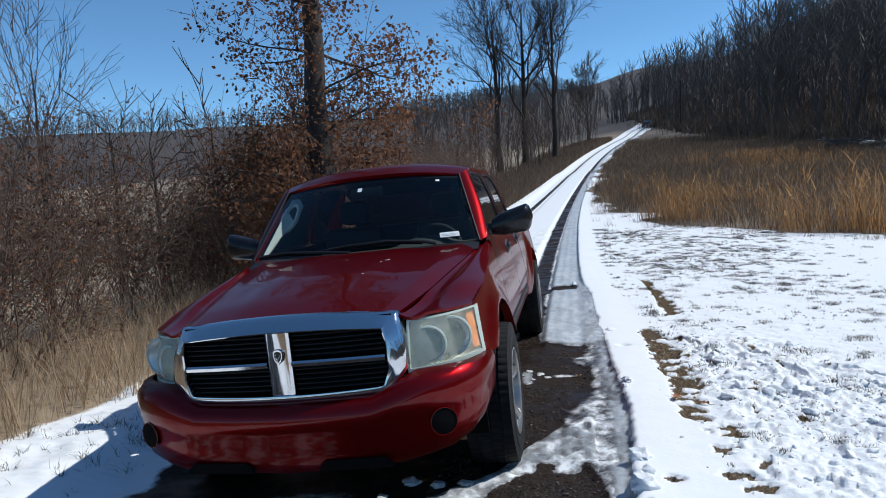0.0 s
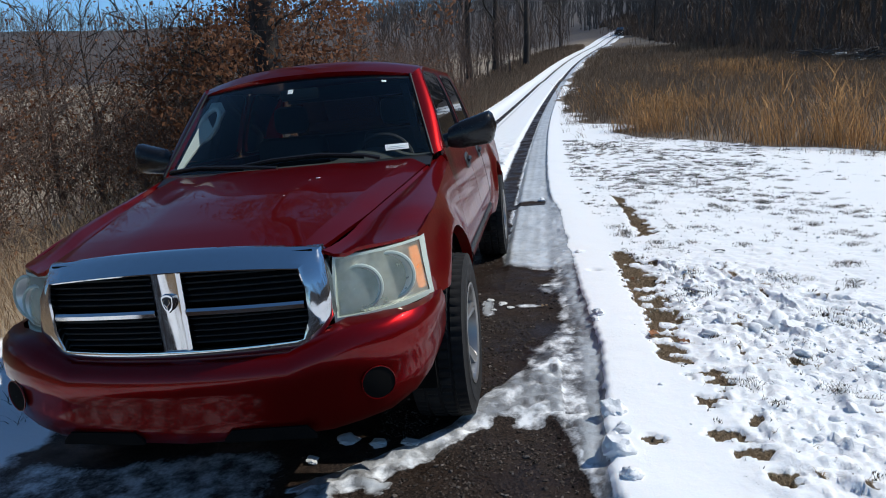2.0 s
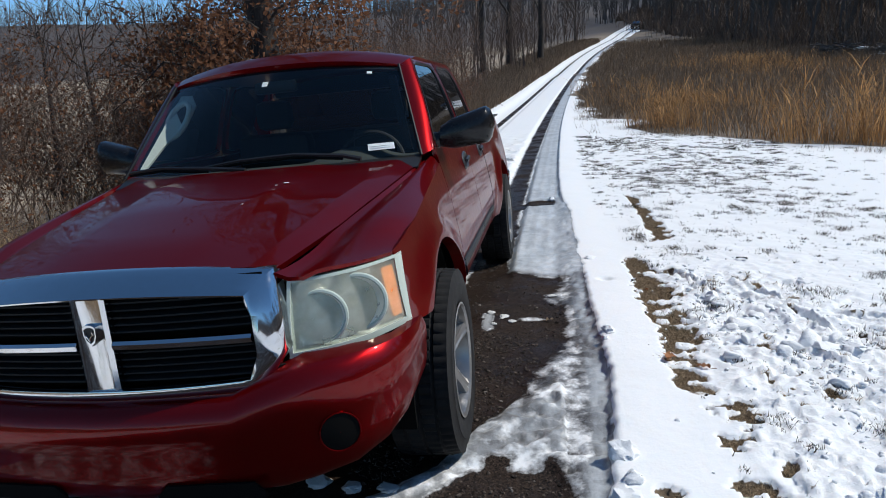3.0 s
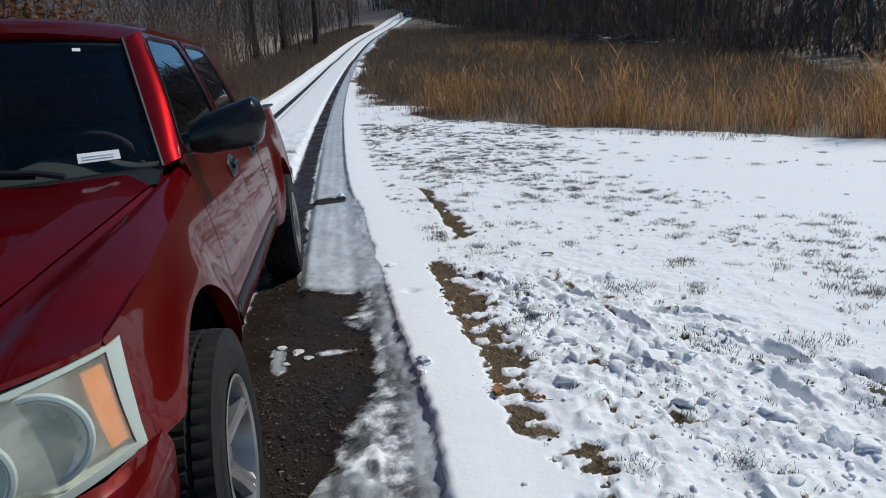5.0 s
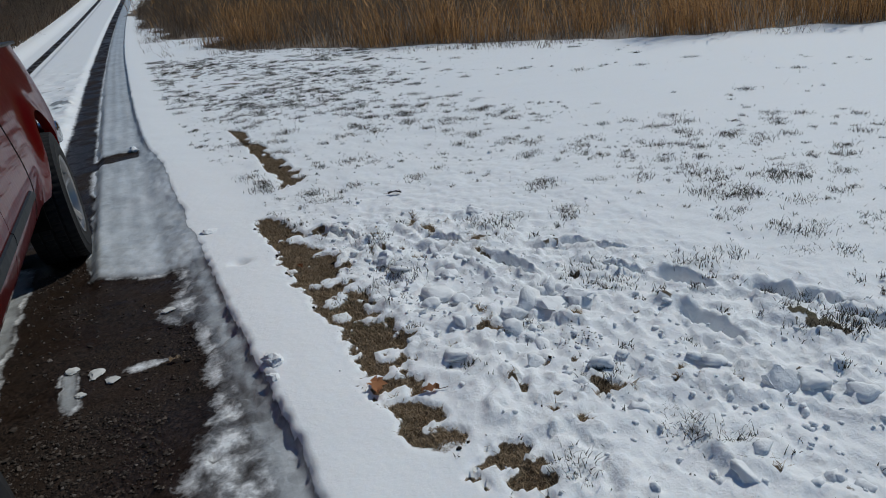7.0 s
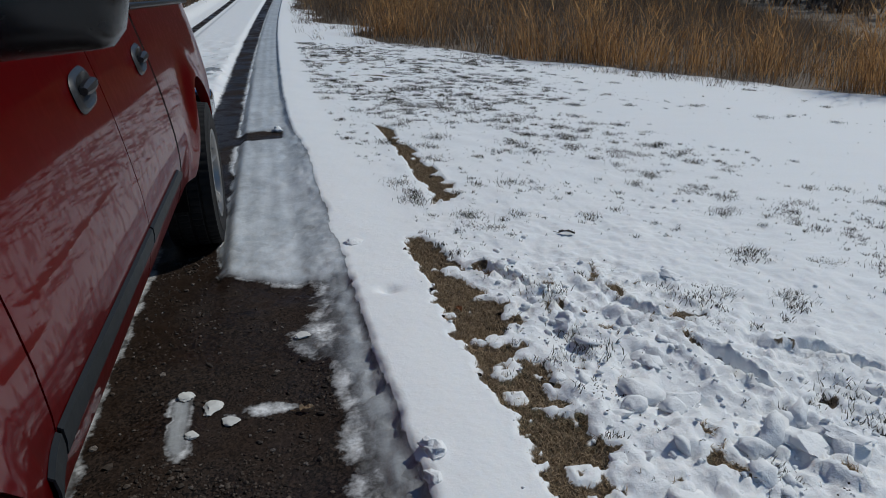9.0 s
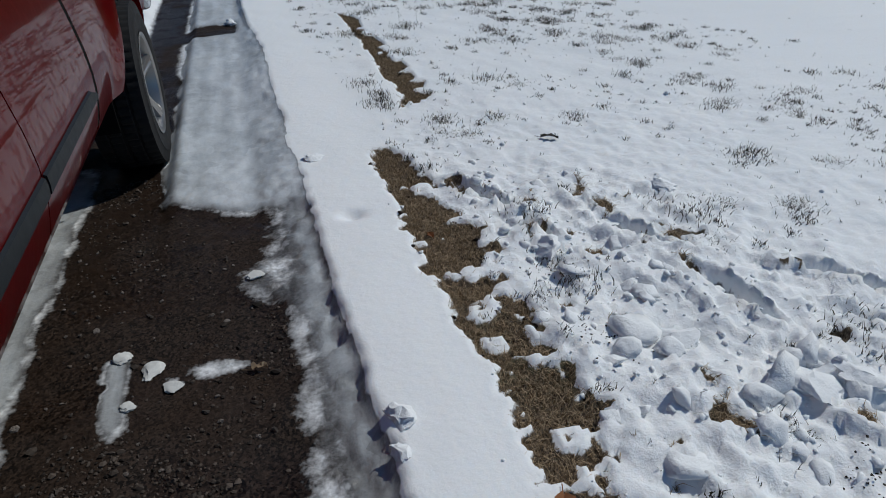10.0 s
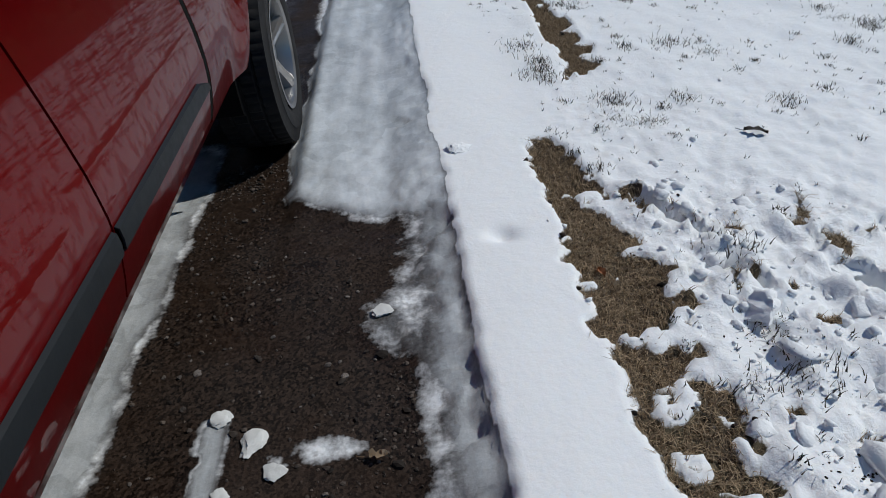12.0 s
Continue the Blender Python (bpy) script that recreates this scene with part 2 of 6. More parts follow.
def ground_material():
    """Snow over gravel, ice and dead turf; where each lies is told by the mesh's own masks."""
    k = Mat("snowy_ground")
    co = k.co(1)
    fine, mid = k.noise(60, 6, 0.65), k.noise(9, 5, 0.6)
    big = k.noise(0.9, 4)

    def edge(name, soft=0.16, rag=0.55, grain=0.4):
        a = k.math("ADD", k.attr(name), k.math("MULTIPLY", k.math("SUBTRACT", k.math("ADD", k.math("MULTIPLY", mid, 1 - grain), k.math("MULTIPLY", fine, grain)), 0.5), rag))
        return k.node("MapRange", Value=a, i1=0.5 - soft, i2=0.5 + soft).outputs[0]

    gravel, ice, turf, field = edge("gravel", 0.16, 1.0), edge("ice", 0.07, 0.8, 0.08), edge("turf", 0.08, 1.5), edge("field", 0.1, 0.5)
    snow_c = k.mix(k.math("MULTIPLY", big, 0.25), (0.82, 0.825, 0.83), (0.76, 0.765, 0.77))
    stone = k.node("TexVoronoi", Vector=co, Scale=150.0)
    stone2 = k.node("TexVoronoi", Vector=co, Scale=62.0)
    g_c = k.mix(k.ramp(k.math("MULTIPLY", k.math("ADD", stone.outputs["Color"], k.noise(260, 3, 0.8)), 0.5), (0.36, 0.0), (0.72, 1.0)), (0.004, 0.0028, 0.0022), (0.052, 0.035, 0.026))
    g_c = k.mix(k.ramp(k.noise(3.2, 5), (0.45, 0.0), (0.7, 0.55)), g_c, (0.030, 0.0165, 0.0095))
    g_c = k.mix(k.ramp(stone2.outputs["Distance"], (0.0, 0.25), (0.22, 0.0)), g_c, (0.075, 0.062, 0.053))
    # thin ice lets the dark ground through, thick ice is milky
    thick = k.math("ADD", k.attr("ice"), k.math("MULTIPLY", k.math("SUBTRACT", k.noise(4.5, 5, 0.6, k.co((1.0, 0.40, 1.0))), 0.5), 1.0))
    thick = k.math("ADD", thick, k.math("MULTIPLY", k.math("SUBTRACT", k.noise(24, 5, 0.7, k.co((1.0, 0.22, 1.0))), 0.5), 0.5))
    plate = k.node("TexVoronoi", Vector=k.mix(0.06, co, k.node("TexNoise", Vector=co, Scale=9.0).outputs["Color"]), Scale=17.0).outputs["Color"]
    thick = k.math("ADD", thick, k.math("MULTIPLY", k.math("SUBTRACT", plate, 0.5), 0.22))
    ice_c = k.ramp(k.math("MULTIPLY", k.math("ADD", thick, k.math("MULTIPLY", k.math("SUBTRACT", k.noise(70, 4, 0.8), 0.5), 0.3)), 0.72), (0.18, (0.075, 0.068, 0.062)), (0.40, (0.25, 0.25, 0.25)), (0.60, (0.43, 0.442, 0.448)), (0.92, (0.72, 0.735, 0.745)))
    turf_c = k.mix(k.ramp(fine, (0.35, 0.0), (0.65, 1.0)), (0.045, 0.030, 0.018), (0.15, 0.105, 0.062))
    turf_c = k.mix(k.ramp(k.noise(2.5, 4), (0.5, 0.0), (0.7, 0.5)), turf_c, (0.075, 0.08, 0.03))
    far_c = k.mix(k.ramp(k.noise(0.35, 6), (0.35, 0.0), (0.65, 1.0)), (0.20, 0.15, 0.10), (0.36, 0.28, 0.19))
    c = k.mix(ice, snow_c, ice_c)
    c = k.mix(gravel, c, g_c)
    c = k.mix(turf, c, turf_c)
    far_c = k.mix(k.attr("litter_shade"), far_c, k.mix(k.noise(0.6, 5), (0.040, 0.031, 0.026), (0.095, 0.073, 0.060)))
    c = k.mix(field, c, far_c)
    bare = k.math("MAXIMUM", k.math("MAXIMUM", gravel, turf), field)
    rough = k.math("ADD", k.math("MULTIPLY", ice, -0.47), 0.75)
    wet = k.ramp(k.noise(2.0, 4), (0.42, 0.30), (0.6, 0.85))
    rr = k.node("Mix", i0=gravel, i2=rough, i3=wet)
    k.bsdf(Base_Color=c, Roughness=rr.outputs[0])
    k.set(k.b, "Specular IOR Level", k.math("SUBTRACT", 0.45, k.math("MULTIPLY", gravel, 0.30)))
    k.set(k.b, "Subsurface Weight", k.math("MULTIPLY", k.math("SUBTRACT", 1.0, bare), 0.3))
    k.b.inputs["Subsurface Radius"].default_value = (0.03, 0.035, 0.04)
    hs = k.math("ADD", k.math("MULTIPLY", k.noise(26, 6, 0.62), 0.9), k.math("MULTIPLY", k.noise(95, 4, 0.65), 0.28))
    hg = k.math("ADD", k.math("MULTIPLY", k.noise(230, 4, 0.7), 1.0), k.math("MULTIPLY", k.noise(55, 4, 0.6), 0.6))
    hh = k.node("Mix", i0=bare, i2=hs, i3=hg)
    k.bump(hh.outputs[0], k.math("ADD", 0.28, k.math("MULTIPLY", k.attr("crust"), 0.45)), 0.011)
    return k.m


def bark_material(name, a, b):
    k = Mat(name)
    n = k.noise(7, 6, 0.7, k.co((6, 6, 1.2)))
    k.bsdf(Base_Color=k.mix(k.ramp(n, (0.35, 0.0), (0.7, 1.0)), a, b), Roughness=0.9)
    k.bump(n, 0.6, 0.02)
    return k.m


def blade_material(name, dark, light, rough=0.75, through=0.25):
    """Dry blades and leaves, each piece of its own tone, that let some light through."""
    k = Mat(name)
    r = k.node("NewGeometry").outputs["Random Per Island"]
    c = k.mix(r, dark, light)
    c = k.mix(k.math("MULTIPLY", k.noise(1.3, 4), 0.5), c, tuple(v * 0.55 for v in dark))
    k.bsdf(Base_Color=c, Roughness=rough)
    k.set(k.b, "Specular IOR Level", 0.25)
    tl = k.node("BsdfTranslucent", Color=c)
    mx = k.node("MixShader", i0=through, i1=k.b.outputs[0], i2=tl.outputs[0])
    k.t.links.new(mx.outputs[0], k.out.inputs[0])
    return k.m


def snow_material():
    k = Mat("loose_snow")
    n = k.noise(30, 5)
    k.bsdf(Base_Color=k.mix(k.math("MULTIPLY", k.noise(5, 4), 0.4), (0.82, 0.825, 0.83), (0.74, 0.75, 0.755)), Roughness=0.7)
    k.set(k.b, "Subsurface Weight", 0.5)
    k.b.inputs["Subsurface Radius"].default_value = (0.03, 0.03, 0.03)
    k.bump(k.math("ADD", n, k.math("MULTIPLY", k.noise(90, 4, 0.7), 0.4)), 0.5, 0.015)
    return k.m


M_PAINT = paint_material()
M_CHROME = chrome_material()
M_TYRE = tyre_material()
M_BLACK = plain("black_plastic", (0.014, 0.014, 0.015), 0.42, bump=0.1, scale=60)
M_MIRROR_CAP = plain("black_gloss_plastic", (0.008, 0.008, 0.009), 0.24, bump=0.03, scale=30, Specular_IOR_Level=0.35)
M_TRIM = plain("grey_trim", (0.011, 0.013, 0.015), 0.55, scale=25, Specular_IOR_Level=0.2)
M_UNDER = plain("dirty_underbody", (0.008, 0.0075, 0.007), 0.9, scale=14, Specular_IOR_Level=0.05)
M_ALLOY = plain("alloy", (0.33, 0.32, 0.31), 0.34, 0.9, vary=0.35, scale=18, bump=0.03)
M_INTERIOR = plain("dark_cabin", (0.022, 0.022, 0.024), 0.8, scale=30)
# light grey trim raised near white, standing in for sun on it
M_INT_PALE = plain("sun_paled_cabin_trim", (0.84, 0.90, 0.86), 0.7, scale=30)
M_WINDSHIELD = glass_material("windshield_glass", (0.70, 0.76, 0.73), 0.015, 1.42)
M_SIDEGLASS = glass_material("tinted_glass", (0.05, 0.055, 0.055), 0.012, 3.2)
M_LENS = lens_material()
M_REFLECTOR = plain("reflector", (0.88, 0.87, 0.80), 0.30, 0.5, vary=0.2, scale=20, bump=0.05)
M_HAZE = plain("hazed_lamp_plastic", (0.44, 0.50, 0.45), 0.4, 0.0, vary=0.3, scale=14, bump=0.02)
M_AMBER = plain("amber_lens", (0.80, 0.27, 0.045), 0.3, scale=30, bump=0.05)
M_WHITE = plain("white_paper", (0.78, 0.78, 0.77), 0.7, bump=0.0)
M_GROUND = ground_material()
M_SNOW = snow_material()
M_ICE = plain("grey_ice", (0.60, 0.595, 0.57), 0.6, vary=0.5, scale=40, bump=0.7, Specular_IOR_Level=0.3)
M_STONE = blade_material("gravel_stone", (0.010, 0.007, 0.005), (0.135, 0.105, 0.085), 0.85, 0.0)
def pebble_material():
    k = Mat("pale_pebble")
    r = k.node("ObjectInfo").outputs["Random"]
    c = k.mix(k.ramp(r, (0.35, 0.0), (1.0, 1.0)), (0.026, 0.019, 0.015), (0.24, 0.205, 0.18))
    k.bsdf(Base_Color=k.mix(k.math("MULTIPLY", k.noise(1.5, 4), 0.5), c, (0.05, 0.035, 0.025)), Roughness=0.8)
    k.bump(k.noise(3.0, 4), 0.4, 0.3)
    return k.m


M_PEBBLE = pebble_material()
M_SOIL = blade_material("dark_soil", (0.010, 0.007, 0.005), (0.055, 0.035, 0.022), 0.85, 0.0)
M_BARK = bark_material("dark_bark", (0.016, 0.012, 0.010), (0.060, 0.046, 0.038))
M_BARK_GREY = bark_material("grey_bark", (0.035, 0.028, 0.024), (0.14, 0.115, 0.10))
M_TWIG = bark_material("brown_twigs", (0.060, 0.038, 0.027), (0.22, 0.15, 0.112))
M_WOODS = bark_material("far_bark", (0.065, 0.053, 0.047), (0.20, 0.165, 0.145))
M_DRYGRASS = blade_material("tall_dry_grass", (0.17, 0.076, 0.027), (0.86, 0.51, 0.225), through=0.5)
M_WEED = blade_material("dead_weeds", (0.070, 0.051, 0.038), (0.31, 0.225, 0.155), through=0.35)
M_STRAW = blade_material("straw", (0.30, 0.20, 0.12), (0.76, 0.59, 0.40), through=0.45)
M_TUFT = blade_material("tuft_blades", (0.022, 0.019, 0.014), (0.125, 0.105, 0.072), through=0.12)
M_MAT = blade_material("matted_grass", (0.13, 0.085, 0.048), (0.66, 0.50, 0.32), through=0.3)
M_BRUSH = blade_material("dark_brush", (0.070, 0.050, 0.040), (0.23, 0.165, 0.125), through=0.2)
M_OAKLEAF = blade_material("dead_oak_leaves", (0.12, 0.05, 0.026), (0.36, 0.17, 0.085), through=0.45)
M_LEAF = blade_material("fallen_leaf", (0.30, 0.12, 0.05), (0.40, 0.18, 0.08), through=0.2)
M_CEDAR = blade_material("cedar_green", (0.030, 0.034, 0.020), (0.070, 0.075, 0.045))

# ---- the ground: one sheet from the road to the horizon ----
def road_x(y):
    """The road's middle line: it bends gently to the right uphill."""
    return np.where(np.asarray(y) > 0, 0.0008 * np.asarray(y, float) ** 2, 0.0)


def rise(y):
    """The slope of the land ahead."""
    y = np.asarray(y, float)
    u = np.clip(y - 3, 0, 58)
    dip = np.interp(y, [55, 80, 100, 130, 150, 165, 200, 260], [0, -0.55, -1.0, -1.3, -0.3, 1.3, 3.0, 3.5])
    return 0.0008 * u * u + 0.115 * np.clip(y - 61, 0, 110) + 0.06 * np.clip(y - 171, 0, 900) + dip


def grass_edge(y):
    """Offset from the road's middle at which the tall grass begins."""
    y = np.asarray(y, float)
    return 1.9 + 8.9 * np.exp(-np.clip(y - 8.0, -6, 300) / 6.5) + 0.75 * vnoise(y * 0.45, y * 0 + 3.0, 5) + 0.5 * vnoise(y * 1.3, y * 0 + 3.0, 6) - 0.25


# where boots broke the crust: x, y, turn, half length, half width
FOOTPRINTS = [(2.24, 3.25, -63, 0.15, 0.026), (2.33, 2.93, -60, 0.09, 0.032), (2.67, 2.81, -60, 0.14, 0.034), (2.77, 2.34, -80, 0.16, 0.034), (3.20, 2.32, -52, 0.15, 0.030), (3.12, 2.05, -56, 0.14, 0.032), (3.26, 1.77, -72, 0.12, 0.040), (3.07, 1.45, -94, 0.16, 0.038), (3.46, 1.46, -80, 0.13, 0.05), (3.56, 1.36, -60, 0.10, 0.04), (3.55, 1.10, -75, 0.17, 0.04), (3.95, 1.1, -70, 0.15, 0.04)]


BANK = ((-3, 1.48), (0.4, 1.51), (1.0, 1.55), (1.6, 1.58), (2.0, 1.565), (2.8, 1.54), (3.15, 1.53), (4.2, 1.51), (5.9, 1.48), (7.3, 1.38), (9, 1.36), (20, 1.32), (60, 1.3))
BED = ((0.95, 1.00), (1.3, 1.13), (1.5, 1.15), (1.7, 1.19), (1.85, 1.26), (2.0, 1.34), (2.1, 1.38), (2.27, 1.33), (2.4, 1.36), (2.76, 1.33), (2.86, 1.21), (3.0, 1.20), (3.09, 1.31), (3.42, 1.34), (3.6, 1.36))
TURF_IN = ((0.6, 1.93), (1.3, 1.85), (1.66, 1.83), (2.01, 1.88), (2.52, 1.85), (2.81, 1.83), (3.18, 1.86), (3.86, 1.84), (4.4, 2.13), (4.7, 2.14), (5.6, 2.15), (6.4, 2.16), (7.2, 2.12))
TURF_OUT = ((0.6, 1.96), (1.3, 2.02), (1.8, 2.10), (2.33, 2.09), (2.6, 2.12), (2.97, 2.11), (3.42, 2.11), (3.79, 1.98), (3.95, 1.88), (4.4, 2.18), (4.6, 2.42), (5.6, 2.36), (6.3, 2.37), (6.8, 2.30), (7.2, 2.14))
PATCHES = ((2.05, 1.14, 0.10, 0.09), (2.02, 0.90, 0.08, 0.07), (2.14, 0.72, 0.05, 0.06), (1.99, 0.57, 0.07, 0.05), (2.05, 0.44, 0.06, 0.05), (2.09, 0.24, 0.06, 0.06), (1.68, 0.51, 0.035, 0.025))
ISLANDS = ((2.16, 3.08, 0.10, 0.075), (2.17, 2.90, 0.08, 0.05), (2.00, 2.69, 0.07, 0.05), (1.98, 2.49, 0.09, 0.055), (1.93, 2.70, 0.028, 0.035), (1.86, 2.67, 0.075, 0.05), (2.04, 2.37, 0.05, 0.05), (2.00, 2.21, 0.05, 0.04), (2.02, 3.42, 0.05, 0.03), (2.10, 2.05, 0.06, 0.05), (1.97, 1.92, 0.05, 0.04), (2.08, 2.58, 0.035, 0.06), (1.95, 2.32, 0.04, 0.035), (2.12, 2.20, 0.05, 0.03), (1.92, 1.66, 0.05, 0.04), (2.05, 1.74, 0.05, 0.05), (2.09, 3.25, 0.03, 0.04))


def follow(pairs, y):
    return np.interp(y, [p[0] for p in pairs], [p[1] for p in pairs])


def land(x, y):
    """Height and masks of the ground at x, y."""
    x, y = np.asarray(x, float), np.asarray(y, float)
    s = x - road_x(y)
    n1, n2, n3 = fbm(x * 1.1, y * 1.1, 4, 3), fbm(x * 4.5, y * 4.5, 4, 11), fbm(x * 14, y * 14, 3, 23)
    n4 = fbm(x * 33, y * 33, 2, 61)
    # coarser forms where the sheet itself is coarser
    w = smooth(3.9, 5.0, y)
    n2 = (n2 * (1 - w) + fbm(x * 4.5, y * 4.5, 2, 11) * w) * (1 - 0.8 * smooth(12, 20, y))
    n3 = (n3 * (1 - w) + fbm(x * 14, y * 14, 1, 23) * w) * (1 - 0.9 * smooth(6.0, 10, y))
    n4 = n4 * (1 - w)
    near = 1 - smooth(12, 30, np.hypot(x, y - 3))
    close = smooth(-1.0, 0.2, y) * (1 - smooth(4.4, 7.0, y)) * (1 - smooth(4.0, 5.5, x))
    bank = follow(BANK, y) + 0.010 * vnoise(y * 5, y * 0, 32) + 0.006 * vnoise(y * 17, y * 0, 33) + (0.022 * vnoise(y * 4.3, y * 0, 34) + 0.012 * vnoise(y * 11, y * 0, 35)) * (1 - smooth(0.6, 1.3, y))
    # gravel bed, falling a little to the left under the truck
    h = -0.052 * np.clip(0.86 - s, 0, 1.75) + 0.006 * n2 * near + 0.003 * n3 * near
    h = h - 0.035 * smooth(2.8, 4.2, y) * (1 - smooth(0.93, 1.0, s)) * (1 - smooth(8, 14, y))
    # right bank and the snowy verge behind it
    up = smooth(bank - 0.034, bank + 0.012, s + 0.008 * n3 + 0.006 * n4)
    top = 0.080 - 0.013 * smooth(bank + 0.05, bank + 0.45, s) + 0.010 * n1 + 0.003 * n2
    top = top - 0.03 * np.exp(-(((s - 1.67) / 0.045) ** 2 + ((y - 3.21) / 0.035) ** 2))
    crust = smooth(bank + 0.38, bank + 0.60, s) * (1 - 0.8 * smooth(5.2, 7.0, s + 0.45 * (y - 2) * (y < 9)))
    rough_zone = smooth(1.95, 2.25, s) * (1 - smooth(2.9, 3.6, s + 0.35 * (y - 2.2))) * (1 - smooth(3.0, 3.7, y)) * smooth(-0.5, 0.4, y)
    top = top + crust * (near * 0.012 * n2 + close * (0.007 * n3 + 0.006 * n4))
    top = top + rough_zone * (0.010 * n2 + 0.008 * n3 + 0.008 * n4 + 0.010 * smooth(0.0, 0.14, fbm(x * 7 + 1.5 * n2, y * 7, 2, 88)))
    # the trodden crust lies in broken pieces, large and small
    crumbled = smooth(0.1, 0.7, rough_zone) * smooth(-0.35, 0.15, n1 + 0.6 * n2 + 0.25)
    top = top + crumbled * (0.023 * (plates(x * 8.5 + 0.9 * n2, y * 8.5 + 0.9 * n3, 5) - 0.5) + 0.012 * (plates(x * 19 + 0.5 * n3, y * 19 + 0.5 * n4, 6) - 0.5))
    h = h * (1 - up) + top * up
    # ice ledge below the bank, its inner edge ragged
    bed_edge = follow(BED, y) + 0.05 * n3 + 0.04 * n2
    ledge = smooth(bed_edge - 0.07, bed_edge + 0.09, s) * smooth(0.85, 1.0, y + 0.3 * (s - 1.0))
    low_edge = np.interp(y, [-2, 0.13, 0.5, 0.62, 0.84], [1.46, 1.42, 1.34, 1.33, 1.22]) + 0.03 * n3
    ledge = np.maximum(ledge, smooth(low_edge - 0.06, low_edge + 0.08, s) * (1 - smooth(0.80, 0.86, y)))
    # slush tongue from the bank to the front wheel, with a second ridge before the bumper
    mid = np.interp(s, [0.3, 0.5, 0.7, 0.85, 0.97, 1.1, 1.3], [0.22, 0.30, 0.45, 0.60, 0.86, 1.00, 1.12])
    wide = np.interp(s, [0.25, 0.35, 0.5, 0.9, 1.05, 1.3], [0.01, 0.05, 0.09, 0.14, 0.20, 0.38])
    tongue = 1 - smooth(0.55, 1.35, np.abs(y - mid + 0.06 * n2) / wide + 0.35 * n3)
    tongue = np.where((s > 0.25) & (s < 1.35), tongue, 0)
    ridge = np.exp(-(((y - 0.02 - 0.42 * (s - 0.1)) / 0.07) ** 2)) * smooth(0.0, 0.2, s) * (1 - smooth(0.72, 0.85, s)) * smooth(-0.25, 0.1, n2 + 0.5 * n3)
    h = h + (0.014 + 0.020 * smooth(bank - 0.2, bank, s) + 0.007 * n3 + 0.006 * n4 + 0.012 * smooth(-0.04, 0.04, fbm(x * 8 + n3, y * 5, 2, 57))) * ledge * (1 - up) + 0.03 * tongue * (0.6 + n3) + 0.03 * ridge * (0.7 + n3)
    # ice sheet beyond the bare gravel
    sheet = smooth(-0.10, 0.08, y - np.interp(s, [0.94, 1.15, 1.44], [3.64, 3.52, 3.42]) + 0.06 * n3) * smooth(0.88, 0.98, s + 0.03 * n2)
    gap = np.exp(-(((y - 6.80 - 0.25 * (s - 0.9)) / 0.20) ** 4)) * (1 - smooth(1.28, 1.34, s))
    h = h + (0.026 + 0.0015 * np.sin(s * 52 + 2 * n1) + 0.005 * n3) * sheet * (1 - gap) * (1 - up)
    # middle strip of snow between the wheel tracks, beyond the truck
    strip = smooth(-0.62, -0.45, s + 0.05 * n2) * (1 - smooth(0.48, 0.64, s + 0.05 * n2)) * smooth(4.8, 6.0, y)
    h = h + strip * (0.050 + 0.035 * n2 * near + 0.030 * (1 - smooth(10, 14, y)) * smooth(0.0, 0.25, fbm(x * 7, y * 5, 2, 58)))
    # left verge
    left = 1 - smooth(-1.75, -1.25, s + 0.12 * n2)
    h = h + left * (0.10 + (0.03 * n2 + 0.02 * np.abs(n3)) * near)
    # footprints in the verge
    pit_shade = np.zeros_like(x)
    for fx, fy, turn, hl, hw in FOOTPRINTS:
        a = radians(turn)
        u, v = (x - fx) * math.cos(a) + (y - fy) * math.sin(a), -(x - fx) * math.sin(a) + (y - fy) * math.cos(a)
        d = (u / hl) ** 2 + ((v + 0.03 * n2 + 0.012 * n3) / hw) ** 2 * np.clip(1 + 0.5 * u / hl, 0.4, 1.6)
        pit_shade = np.maximum(pit_shade, np.exp(-((d * 1.5) ** 3)))
        h = h - 0.085 * np.exp(-(d**2.5)) * (0.85 + 0.5 * n3) + 0.020 * np.exp(-(((np.sqrt(d) - 1.45) / 0.3) ** 2)) * (0.7 + n3)
    # the wide land: rises ahead, dips left of the road, climbs to a wooded hill on the right
    far = rise(y) - 1.2 * smooth(4, 14, -s) * smooth(-20, 6, y) + 0.25 * fbm(x * 0.05, y * 0.05, 3, 40) * smooth(4, 14, np.abs(s))
    far = far + 34.0 * smooth(28, 120, x + 0.11 * np.clip(y, 0, 200) - 8)
    away = np.hypot(x, y)
    far = far + 0.058 * np.clip(away - 180, 0, 420) * smooth(40, -60, x - 0.16 * y)
    far = far + 0.040 * np.clip(away - 190, 0, 330) * np.exp(-(((np.degrees(np.arctan2(x, np.maximum(y, 1))) - 1) / 9) ** 2)) * (y > 0)
    far = far + 3.0 * fbm(x * 0.011, y * 0.011, 3, 50) * smooth(60, 220, np.hypot(x, y))
    # masks
    in_rut = (np.exp(-(((s - 0.76) / 0.165) ** 4)) + np.exp(-(((s + 0.85) / 0.13) ** 4))) * smooth(4.6, 5.6, y) * (0.95 + 0.3 * n1 * near)
    under = np.exp(-(((s - 0.50 + 0.03 * n2) / 0.15) ** 4)) * (1 - smooth(4.1, 4.4, y)) * smooth(1.5, 1.9, y)
    streak = np.exp(-(((s - 0.885 - 0.10 * (2.45 - y) * (y < 2.45)) / 0.045) ** 2)) * np.exp(-(((y - 2.47) / 0.20) ** 4)) * smooth(-0.35, 0.1, n3 + 0.2)
